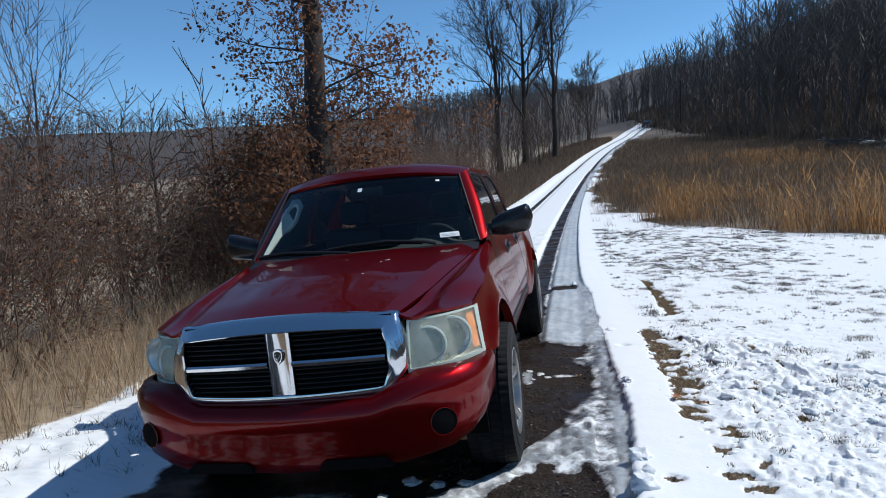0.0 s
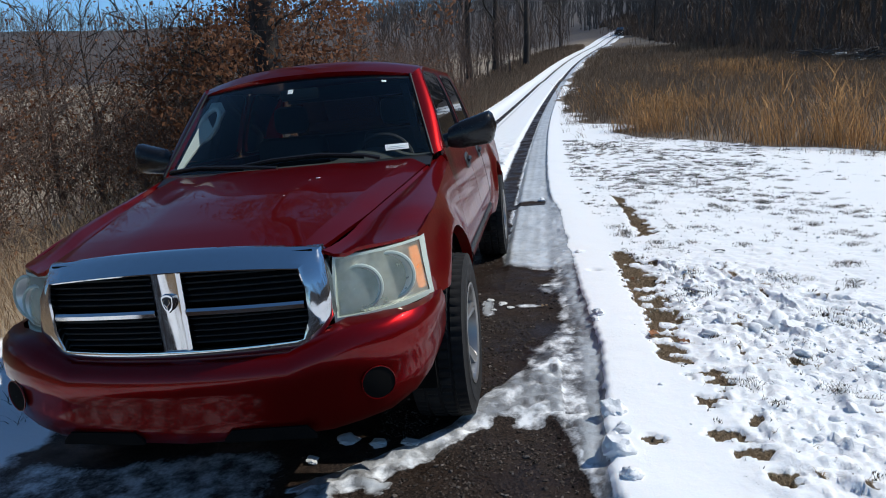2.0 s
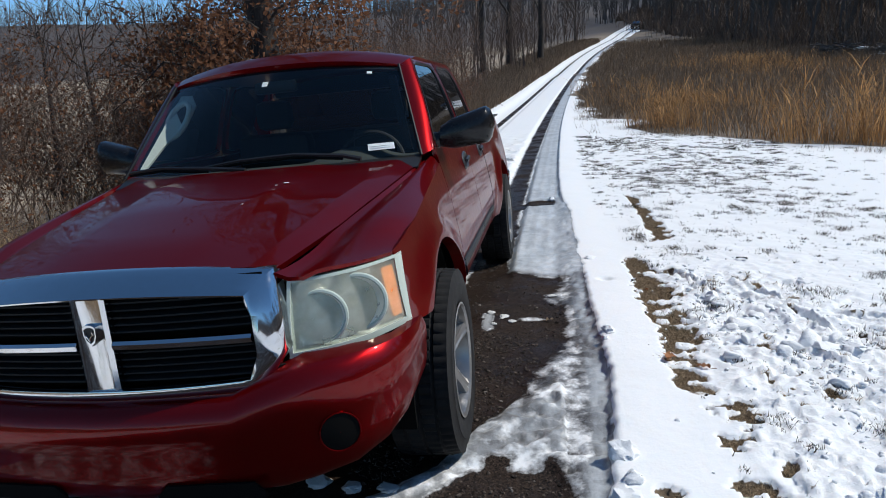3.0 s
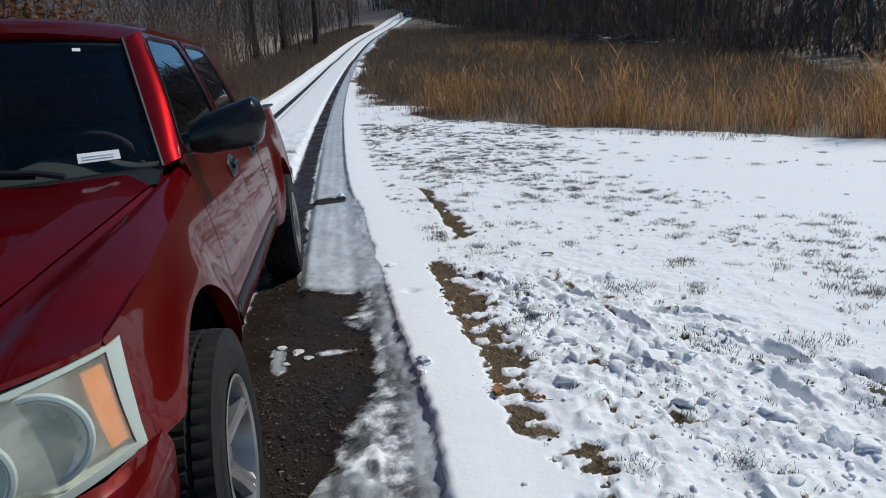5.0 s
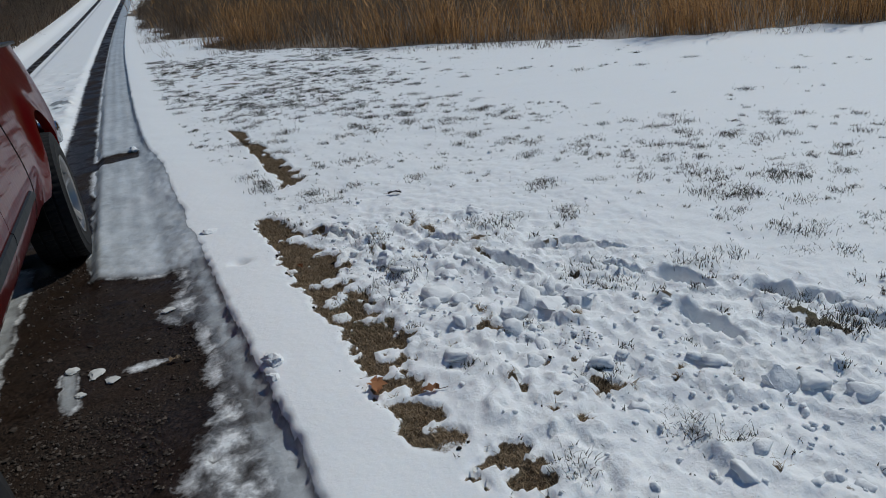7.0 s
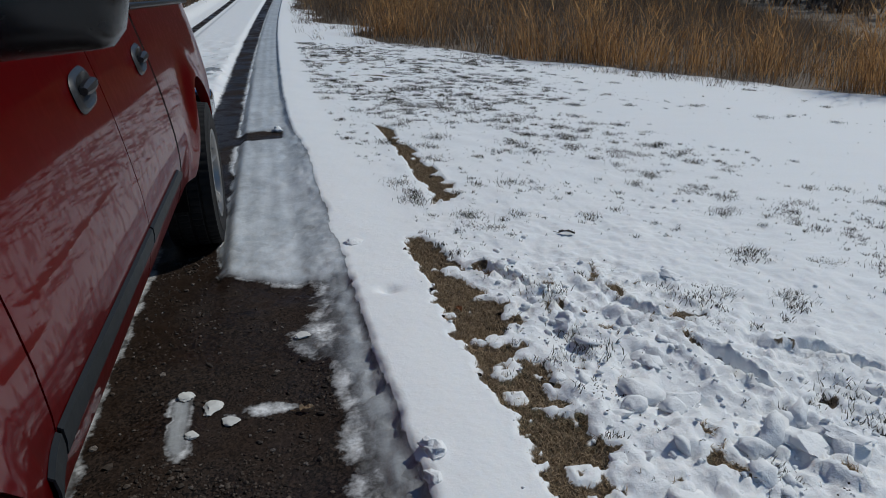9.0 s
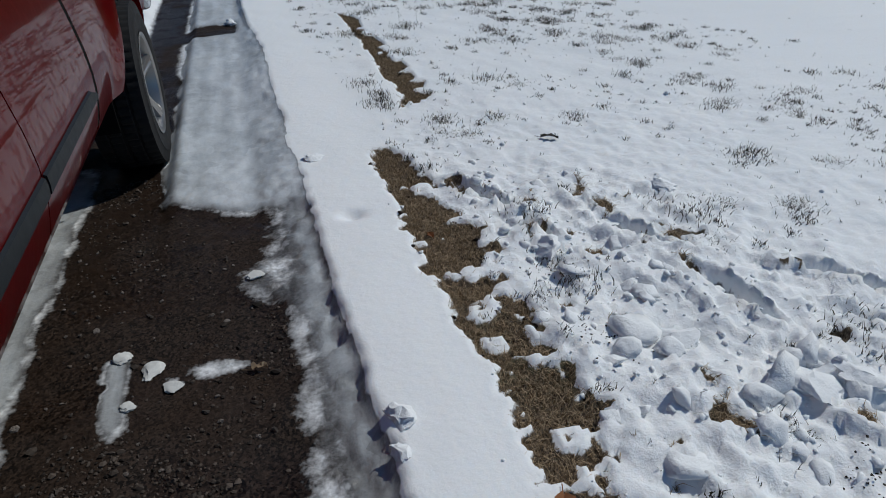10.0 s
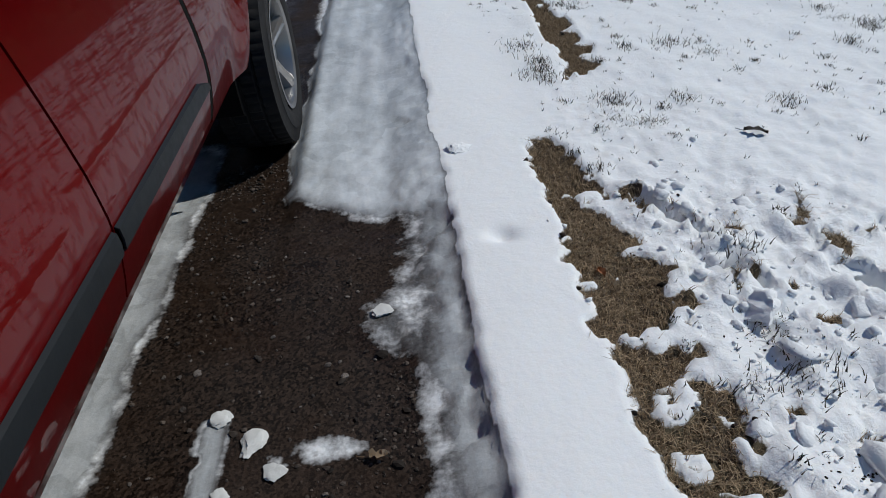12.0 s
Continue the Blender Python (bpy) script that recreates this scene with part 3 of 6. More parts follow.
    wisp = 0.8 * np.exp(-(((y - 2.48 - 0.1 * (s - 1.0)) / 0.05) ** 2)) * smooth(0.95, 1.05, s) * (1 - smooth(1.22, 1.32, s)) * smooth(-0.1, 0.4, n3 + n2)
    apron = 0.5 * smooth(-1.35, -1.1, s) * (1 - smooth(0.0, 0.3, s + 0.15 * n2)) * smooth(-0.9, -0.6, y) * (1 - smooth(0.40, 0.62, y + 0.12 * n2))
    bed = smooth(-1.25, -1.05, s + 0.1 * n2) * (1 - up) * (1 - smooth(5.5, 6.5, y))
    ice = np.clip(np.maximum.reduce([ledge * (0.54 + 0.28 * smooth(bank - 0.14, bank - 0.03, s)), sheet * (1 - gap), 0.95 * tongue, 1.2 * ridge, 0.85 * under, 0.85 * streak, 0.7 * wisp, apron]), 0, 1)
    gravel = np.clip(bed * (1 - ice), 0, 1)
    gravel = np.clip(np.maximum(gravel, np.maximum(in_rut, gap * smooth(0.5, 0.8, s) * smooth(3, 5, y))), 0, 1) * (1 - smooth(0.0, 0.4, up))
    # the slush is white where it lies thick
    white = np.maximum(smooth(0.45, 0.85, tongue + 0.25 * n2), 0.8 * ledge * (1 - smooth(0.8, 1.3, y)) * smooth(-0.25, 0.15, n2 + 0.4 * n3))
    ice = ice * (1 - smooth(0.35, 0.9, up)) * (1 - 0.40 * white)
    # greys the footprint floors: wet snow, and shade put into the colour
    ice = np.maximum(ice, 0.72 * pit_shade)
    ice = np.maximum(ice, 0.6 * strip * smooth(-0.2, 0.5, n2) * (1 - up))
    lo, hi = follow(TURF_IN, y) + 0.05 * n2 + 0.05 * n3, follow(TURF_OUT, y) + 0.05 * n2
    across = (s - lo) / np.maximum(hi - lo, 0.05)
    patchy = 1.1 * n3 + 0.9 * n2 + 0.7 * n4
    turf = smooth(-0.04, 0.04, s - lo + 0.03 * n4) * smooth(-0.25, 0.25, patchy - 0.55 * smooth(4.1, 4.6, y) + np.interp(across, [0.0, 0.35, 0.75, 1.0, 1.2, 1.6], [0.15, 0.95, 0.50, -0.35, -1.1, -1.9])) * smooth(1.2, 1.5, y + 0.2 * n2) * (1 - smooth(6.8, 7.3, y))
    turf = turf * smooth(0.0, 0.10, follow(TURF_OUT, y) - follow(TURF_IN, y) - 0.04)
    for ix, iy, rx, ry in PATCHES:
        turf = np.maximum(turf, smooth(1.1, 0.7, ((x - ix) / rx) ** 2 + ((y - iy) / ry) ** 2 + 2.4 * n3 + 2.0 * n4 + 1.0 * n2))
    for ix, iy, rx, ry in ISLANDS:
        turf = turf * (1 - np.exp(-((((x - ix) / rx) ** 2 + ((y - iy) / ry) ** 2 + 2.2 * n3 + 1.3 * n4 + 0.8 * n2) ** 2)))
    turf = np.maximum(turf, 0.75 * smooth(0.42, 0.62, n3 + 0.5 * n2) * rough_zone)
    turf = np.maximum(turf, 0.8 * smooth(0.30, 0.60, n2 + 0.3 * n1) * smooth(1.9, 2.3, s) * smooth(6, 10, y) * (1 - smooth(2.8, 4.0, s - 0.1 * (y - 8))))
    h = h - 0.028 * smooth(0.2, 0.9, turf) * (y < 8) * (s < 3)
    field = smooth(-0.2, 0.25, s - grass_edge(y))
    field = np.maximum(field, smooth(2.05, 2.6, -s + 0.25 * n1))
    field = np.maximum(field, smooth(2.1, 2.5, s - 0.02 * np.clip(y, 0, 20)) * smooth(26, 34, y))
    field = np.maximum(field, smooth(163, 167, y))
    litter_shade = np.maximum(smooth(26, 36, x + 0.11 * np.clip(y, 0, 200) - 4), smooth(120, 150, away))
    # field floor darkened too, putting the shade under the grass into its colour
    litter_shade = np.maximum(litter_shade, 0.6 * (s > 0) * smooth(2.0, 5.0, y))
    h = h * (1 - 0.7 * smooth(60, 120, y))
    return h + far, gravel, ice, turf, field, litter_shade, np.clip(0.35 * crust + 0.8 * rough_zone, 0, 1)


def spaced(lo, hi, step, reach_lo, reach_hi, grow=1.11):
    mid = list(np.arange(lo, hi, step))
    out, d, v = [], step, lo
    while v > -reach_lo:
        d *= grow
        v -= d
        out.insert(0, v)
    d, v = step, mid[-1]
    tail = []
    while reach_hi > v:
        d *= grow
        v += d
        tail.append(v)
    return np.array(out + mid + tail)


def build_ground():
    xs, ys = spaced(0.6, 3.7, 0.0145, 900, 900, 1.09), spaced(0.2, 4.2, 0.0155, 250, 4.1, 1.04)
    ahead = spaced(4.24, 14.0, 0.045, -99, 1300, 1.04)
    ys = np.concatenate([ys[ys < 4.22], ahead[ahead > 4.22]])
    xs = np.concatenate([spaced(-2.4, 0.59, 0.04, 900, -99, 1.12), xs[xs >= 0.6]])
    gx, gy = np.meshgrid(xs, ys)
    gx = gx + road_x(np.clip(gy, 0, 170))        # the sheet's lines follow the road
    z, gravel, ice, turf, field, litter_shade, crust = land(gx, gy)
    nx, ny = len(xs), len(ys)
    verts = np.stack([gx, gy, z], -1).reshape(-1, 3)
    idx = np.arange(nx * ny).reshape(ny, nx)
    faces = np.stack([idx[:-1, :-1], idx[:-1, 1:], idx[1:, 1:], idx[1:, :-1]], -1).reshape(-1, 4)
    me = bpy.data.meshes.new("ground")
    me.vertices.add(len(verts))
    me.vertices.foreach_set("co", verts.ravel())
    me.loops.add(faces.size)
    me.loops.foreach_set("vertex_index", faces.ravel())
    me.polygons.add(len(faces))
    me.polygons.foreach_set("loop_start", np.arange(0, faces.size, 4))
    me.polygons.foreach_set("use_smooth", np.ones(len(faces), bool))
    me.update(calc_edges=True)
    for name, values in (("gravel", gravel), ("ice", ice), ("turf", turf), ("field", field), ("litter_shade", litter_shade), ("crust", crust)):
        me.attributes.new(name, "FLOAT", "POINT").data.foreach_set("value", values.ravel().astype(np.float32))
    me.materials.append(M_GROUND)
    return tagged(new("ground", me), "snow-covered verge and gravel track with icy ruts and dead grass", "ground", kind="structure")


def ground_z(x, y):
    return float(land(np.array([x]), np.array([y]))[0][0])


build_ground()

# ---- the pickup truck: nose at y = 0, driver's side at +x, wheels on z = 0 of its own frame ----
HUB_F, HUB_R, HUB_Z, ARCH = 0.93, 4.265, 0.37, 0.485
SIDE = ((0.38, 0.80), (0.45, 0.825), (0.52, 0.850), (0.60, 0.868), (0.68, 0.872), (0.76, 0.866), (0.85, 0.853), (0.96, 0.834), (1.05, 0.814), (1.12, 0.797), (1.20, 0.776))


def side_x(y, z):
    """Half width of the body's flank."""
    x = float(np.interp(z, [p[0] for p in SIDE], [p[1] for p in SIDE]))
    for hub, gain in ((HUB_F, 0.030), (HUB_R, 0.034)):
        r = math.hypot(y - hub, z - HUB_Z)
        x += gain * math.exp(-(((r - ARCH) / 0.10) ** 2)) * (1 if z > 0.3 else 0)
    if y < 0.75:
        x -= 0.045 * ((0.75 - y) / 0.4) ** 2
    if y > 4.9:
        x -= 0.03 * ((y - 4.9) / 0.6) ** 2
    return x


def shoulder_z(y):
    return float(np.interp(y, [0.36, 0.6, 0.93, 1.30, 1.52], [0.935, 0.985, 1.035, 1.085, 1.12]))


def flank(y0, y1, top, low=0.45, rows=16, hub=None, mirror=1, step=0.03):
    """A panel of the flank between two stations, cut out round a wheel."""
    n = max(2, int((y1 - y0) / step))
    ys = [y0 + (y1 - y0) * i / n for i in range(n + 1)]
    if hub is not None:
        ys = sorted(set(ys + [min(max(hub - ARCH * math.cos(a), y0), y1) for a in np.linspace(0.02, math.pi - 0.02, 25)]))
    cols = []
    for y in ys:
        zlow = low(y) if callable(low) else low
        ztop = top(y) if callable(top) else top
        if hub is not None and abs(y - hub) < ARCH:
            zlow = max(zlow, HUB_Z + 0.015 + math.sqrt(ARCH**2 - (y - hub) ** 2))
        col = [(mirror * side_x(y, zlow + (ztop - zlow) * j / rows), y, zlow + (ztop - zlow) * j / rows) for j in range(rows + 1)]
        # a lip that turns inwards at the lower edge
        col.insert(0, (mirror * (side_x(y, zlow) - 0.05), y, zlow - 0.004))
        cols.append(col)
    return grid_bm(cols)


def flip_out(bm, centre=(0, 2.5, 0.8)):
    bmesh.ops.recalc_face_normals(bm, faces=bm.faces[:])
    return bm


def hood_bm():
    rows = []
    for v in np.linspace(0, 1, 19):
        row = []
        for u in sorted([*np.linspace(-1, 1, 29), -0.87, 0.87]):
            half = 0.515 + (0.735 - 0.515) * v**0.9
            x = u * half
            y0, y1 = 0.098 + 0.058 * u * u, 1.17 + 0.24 * u * u
            y = y0 + (y1 - y0) * v
            zc = float(np.interp(v, [0, 0.15, 0.45, 0.8, 1], [0.990, 1.045, 1.115, 1.165, 1.180]))
            ze = float(np.interp(v, [0, 0.15, 0.45, 0.8, 1], [0.968, 0.998, 1.060, 1.125, 1.160]))
            a = abs(u)
            z = zc - (zc - ze) * 0.45 * (a / 0.88) ** 2.2 - 0.010 * min(1, 3 * v) * float(smooth(0.40, 0.56, a))
            if a > 0.87:
                z += (ze - 0.016 - z) * min(1.0, ((a - 0.87) / 0.13)) * min(1, 0.35 + 2 * v)
            row.append((x, y, z))
        rows.append(row)
    return thicken(grid_bm(rows), 0.02)


def fender_top_bm(side):
    """From the hood's edge down to the shoulder and the headlamp."""
    rows = []
    for v in np.linspace(0, 1, 22):
        half = 0.520 + (0.742 - 0.520) * v**0.9
        y_in = 0.14 + (1.43 - 0.14) * v
        z_in = float(np.interp(v, [0, 0.15, 0.45, 0.8, 1], [0.953, 0.982, 1.042, 1.107, 1.142]))
        y_out = 0.40 + (1.49 - 0.40) * v
        z_out = shoulder_z(y_out)
        row = []
        for u in np.linspace(0, 1, 9):
            x = half + (side_x(y_out, z_out) - half) * u
            w = max(0.0, 1 - 4 * v)
            y = y_in + (y_out - y_in) * (u + w * (0.385 * u + 0.615 * u**3 - u))
            z = (z_in + (z_out - z_in) * u) * (1 - w) + (0.960 - 0.014 * u) * w + (1 - w) * 0.028 * math.sin(math.pi * u) - 0.020 * math.sin(math.pi * min(1, u * 2.5)) * (1 if u < 0.4 else 0)
            row.append((side * x, y, z))
        rows.append(row)
    return thicken(grid_bm(rows), 0.012)


def bumper_bm(side):
    """One half of the painted bumper, wrapped round the corner to the wheel."""
    path = [(0.0, -0.035), (0.2, -0.03), (0.4, -0.012), (0.52, 0.010), (0.62, 0.045), (0.72, 0.105), (0.798, 0.185), (0.842, 0.275), (0.860, 0.37), (0.866, 0.475)]
    rows = []
    for i, (x, y) in enumerate(path):
        a, b = path[max(i - 1, 0)], path[min(i + 1, len(path) - 1)]
        d = Vector((b[0] - a[0], b[1] - a[1])).normalized()
        n = Vector((d.y, -d.x))
        if i == 0:
            n = Vector((0, -1))
        top = float(np.interp(x, [0, 0.44, 0.53, 0.60, 0.88], [0.635, 0.640, 0.690, 0.715, 0.712]))
        low = float(np.interp(x, [0, 0.5, 0.72, 0.80, 0.85, 0.88], [0.330, 0.348, 0.380, 0.420, 0.475, 0.58]))
        prof = [(low - 0.005, -0.10), (low, -0.025), (low + 0.03, 0.0), (low + (top - low) * 0.30, 0.012), (low + (top - low) * 0.52, 0.018), (low + (top - low) * 0.60, 0.030),
                (low + (top - low) * 0.80, 0.030), (top - 0.025, 0.018), (top, -0.015), (top + 0.004, -0.10)]
        ease = 1.0 if x < 0.7 else 1.0 - 0.75 * ((x - 0.7) / 0.17) ** 1.5
        rows.append([(side * (x + n.x * o * ease), y + n.y * o * ease, z) for z, o in prof])
    return rows


def loop_ring(outer, inner, depth_in):
    """A frame between two loops of as many points, with a wall that goes in from the inner one."""
    bm = bmesh.new()
    o = [bm.verts.new(p) for p in outer]
    n = [bm.verts.new(p) for p in inner]
    w = [bm.verts.new((p[0], p[1] + depth_in, p[2])) for p in inner]
    b = [bm.verts.new((p[0], p[1] + depth_in, p[2])) for p in outer]
    c = len(outer)
    for i in range(c):
        j = (i + 1) % c
        bm.faces.new((o[i], o[j], n[j], n[i]))
        bm.faces.new((n[i], n[j], w[j], w[i]))
        bm.faces.new((o[j], o[i], b[i], b[j]))
    bmesh.ops.recalc_face_normals(bm, faces=bm.faces[:])
    return bm


def grille_y(x):
    return 0.034 + 0.18 * x * x


def build_grille(truck):
    grille = new("grille")
    grille.parent = truck
    # chrome surround: broad at the top, thin below, wider ears at the sides
    outer, inner = [], []
    top = [(x, 1.000 - 0.10 * x * x) for x in np.linspace(-0.515, 0.515, 17)]
    right = [(0.545, 0.86), (0.550, 0.745), (0.500, 0.672)]
    bottom = [(x, 0.628 + 0.05 * x * x) for x in np.linspace(0.47, -0.47, 15)]
    o2 = top + right + bottom + [(-x, z) for x, z in right[::-1]]
    for x, z in o2:
        outer.append((x, grille_y(x) + (0.085 if z > 0.95 else 0.02 if z > 0.8 else 0.0) - 0.012, z))
        f = 1.0
        ix = x * (0.455 / 0.515) if abs(x) < 0.516 else math.copysign(0.468, x)
        iz = min(max(z, 0.667 + 0.04 * x * x), 0.938 - 0.08 * x * x)
        inner.append((ix, grille_y(ix) - 0.022, iz))
    section = ((0.0, 0.05), (0.0, 0.004), (0.06, -0.004), (0.25, -0.010), (0.7, -0.011), (0.93, -0.006), (1.0, 0.002), (1.0, 0.06))
    surround = grid_bm([[(a[0] + (b[0] - a[0]) * f, a[1] + (b[1] - a[1]) * f + d, a[2] + (b[2] - a[2]) * f) for a, b in zip(outer, inner)] for f, d in section], closed=True)
    flip_out(surround)
    part("surround", surround, M_CHROME, grille, "chrome grille surround with a broad top edge")
    # centre post and cross bars
    rows = []
    for z in np.linspace(0.640, 0.940, 7):
        rows.append([(x, y, z) for x, y in ((-0.058, 0.06), (-0.055, 0.020), (-0.044, 0.011), (-0.030, 0.017), (0.030, 0.017), (0.044, 0.011), (0.055, 0.020), (0.058, 0.06))])
    part("centre_post", thicken(grid_bm(rows), 0.006), M_CHROME, grille, "chrome centre post")
    for s in (-1, 1):
        rows = []
        for x in np.linspace(0.058, 0.462, 9):
            zc = 0.800 - 0.01 * x
            rows.append([(s * x, grille_y(x) + dy, zc + dz) for dy, dz in ((0.04, 0.016), (-0.016, 0.013), (-0.024, 0.004), (-0.022, -0.010), (0.04, -0.017))])
        part("cross_bar", thicken(grid_bm(rows), 0.004), M_CHROME, grille)
        for z0, z1 in ((0.675, 0.782), (0.822, 0.930)):
            for k in range(5):
                zc = z0 + (z1 - z0) * (k + 0.5) / 5
                rows = []
                for x in np.linspace(0.06, 0.462, 8):
                    rows.append([(s * x, grille_y(x) + dy, zc + dz) for dy, dz in ((0.035, 0.009), (0.004, 0.002), (0.004, -0.003), (0.035, 0.002))])
                part("slat", grid_bm(rows, closed=True), M_TRIM, grille)
    part("backing", grid_bm([[(x, grille_y(x) + 0.045, z) for x in np.linspace(-0.49, 0.49, 9)] for z in (0.64, 0.80, 0.97)]), M_UNDER, grille)
    # shield badge, a plain shape
    shield = [(-0.026, 0.862), (-0.013, 0.869), (0.0, 0.871), (0.013, 0.869), (0.026, 0.862), (0.025, 0.835), (0.017, 0.815), (0.0, 0.802), (-0.017, 0.815), (-0.025, 0.835)]
    bm = bmesh.new()
    a = [bm.verts.new((x * 0.85, 0.018, z)) for x, z in shield]
    b = [bm.verts.new((x * 0.77, 0.006, (z - 0.838) * 0.9 + 0.838)) for x, z in shield]
    for i in range(10):
        bm.faces.new((a[i], a[(i + 1) % 10], b[(i + 1) % 10], b[i]))
    bm.faces.new(b)
    badge = part("badge", bm, M_CHROME, grille, "small chrome shield badge")
    bm = bmesh.new()
    c = [bm.verts.new((x * 0.6, 0.0048, (z - 0.838) * 0.7 + 0.838)) for x, z in shield]
    bm.faces.new(c)
    field = part("badge_field", bm, M_BLACK, badge)
    bm = tube_bm([(-0.010, 0.004, 0.85), (-0.011, 0.003, 0.838), (-0.003, 0.003, 0.83), (0.0, 0.003, 0.818), (0.003, 0.003, 0.83), (0.011, 0.003, 0.838), (0.010, 0.004, 0.85)], 0.0028, 6)
    part("badge_mark", bm, M_CHROME, badge)


def lamp_surface(u, v):
    """The headlamp's face: u from the grille outwards, v upwards."""
    x_lo, x_hi = 0.538 + 0.306 * u, 0.545 + 0.272 * u
    y_lo, y_hi = 0.125 + 0.10 * u + 0.20 * u**3, 0.165 + 0.10 * u + 0.17 * u**3
    z_lo, z_hi = 0.700 + 0.014 * u, 0.930 + 0.003 * u**0.6
    x, y, z = x_lo + (x_hi - x_lo) * v, y_lo + (y_hi - y_lo) * v, z_lo + (z_hi - z_lo) * v
    return Vector((x, y - 0.012 * math.sin(math.pi * v), z))


def build_headlamp(truck, s):
    lamp = new("headlamp")
    lamp.parent = truck
    tagged(lamp, "hazed clear headlamp with amber side marker")

    def put(u, v, deep=0.0):
        p = lamp_surface(u, v)
        return (s * (p.x - 0.25 * deep), p.y + deep, p.z)

    us, vs = np.linspace(0, 1, 13), np.linspace(0, 1, 9)
    lens = grid_bm([[put(u, v) for v in vs] for u in us])
    flip_out(lens)
    ob = part("lens", lens, M_LENS, lamp, "yellowed clear lens")
    ob.visible_shadow = False
    part("housing", grid_bm([[put(u, v, 0.045 + 0.02 * math.sin(math.pi * v)) for v in vs] for u in us]), M_REFLECTOR, lamp)
    # hazed rim all round
    loop_o = [put(u, 0) for u in us] + [put(1, v) for v in vs[1:]] + [put(u, 1) for u in us[::-1][1:]] + [put(0, v) for v in vs[::-1][1:-1]]
    uv = [(u, 0) for u in us] + [(1, v) for v in vs[1:]] + [(u, 1) for u in us[::-1][1:]] + [(0, v) for v in vs[::-1][1:-1]]
    loop_i = [put(0.03 + 0.935 * u, 0.085 + 0.875 * v, -0.002) for u, v in uv]
    bm = loop_ring([(p[0], p[1] - 0.006, p[2]) for p in loop_o], [(p[0], p[1] - 0.004, p[2]) for p in loop_i], 0.05)
    part("rim", bm, M_HAZE, lamp, "clouded grey plastic rim")
    # two round bowls and the amber marker
    for cu, cv, r in ((0.30, 0.47, 0.073), (0.63, 0.53, 0.080)):
        c = Vector(put(cu, cv, 0.015))
        out = Vector((s * 0.25, -1, 0.05)).normalized()
        a = out.cross(Vector((0, 0, 1))).normalized()
        b = a.cross(out)
        rows = []
        for q, deep in ((0.97, 0.002), (0.93, 0.0), (0.75, -0.025), (0.5, -0.045), (0.22, -0.055), (0.2, -0.02), (0.02, -0.01)):
            rows.append([tuple(c + r * q * (math.cos(t) * a + math.sin(t) * b) + out * deep) for t in (k * math.tau / 28 for k in range(28))])
        bowl = part("bowl", grid_bm(rows, closed=True), M_REFLECTOR, lamp, "bright reflector bowl")
        rows = [[tuple(c + r * q * (math.cos(t) * a + math.sin(t) * b) + out * deep) for t in (k * math.tau / 32 for k in range(32))] for q, deep in ((1.14, 0.0), (1.10, 0.007), (1.02, 0.009), (0.96, 0.003))]
        part("bowl_ring", grid_bm(rows, closed=True), M_HAZE, bowl, "pale plastic ring")
    bm = grid_bm([[put(u + 0.045 * (0.5 - v), v, 0.006) for v in np.linspace(0.16, 0.88, 7)] for u in np.linspace(0.862, 0.950, 4)])
    part("marker", thicken(bm, 0.01), M_AMBER, lamp, "amber side marker")


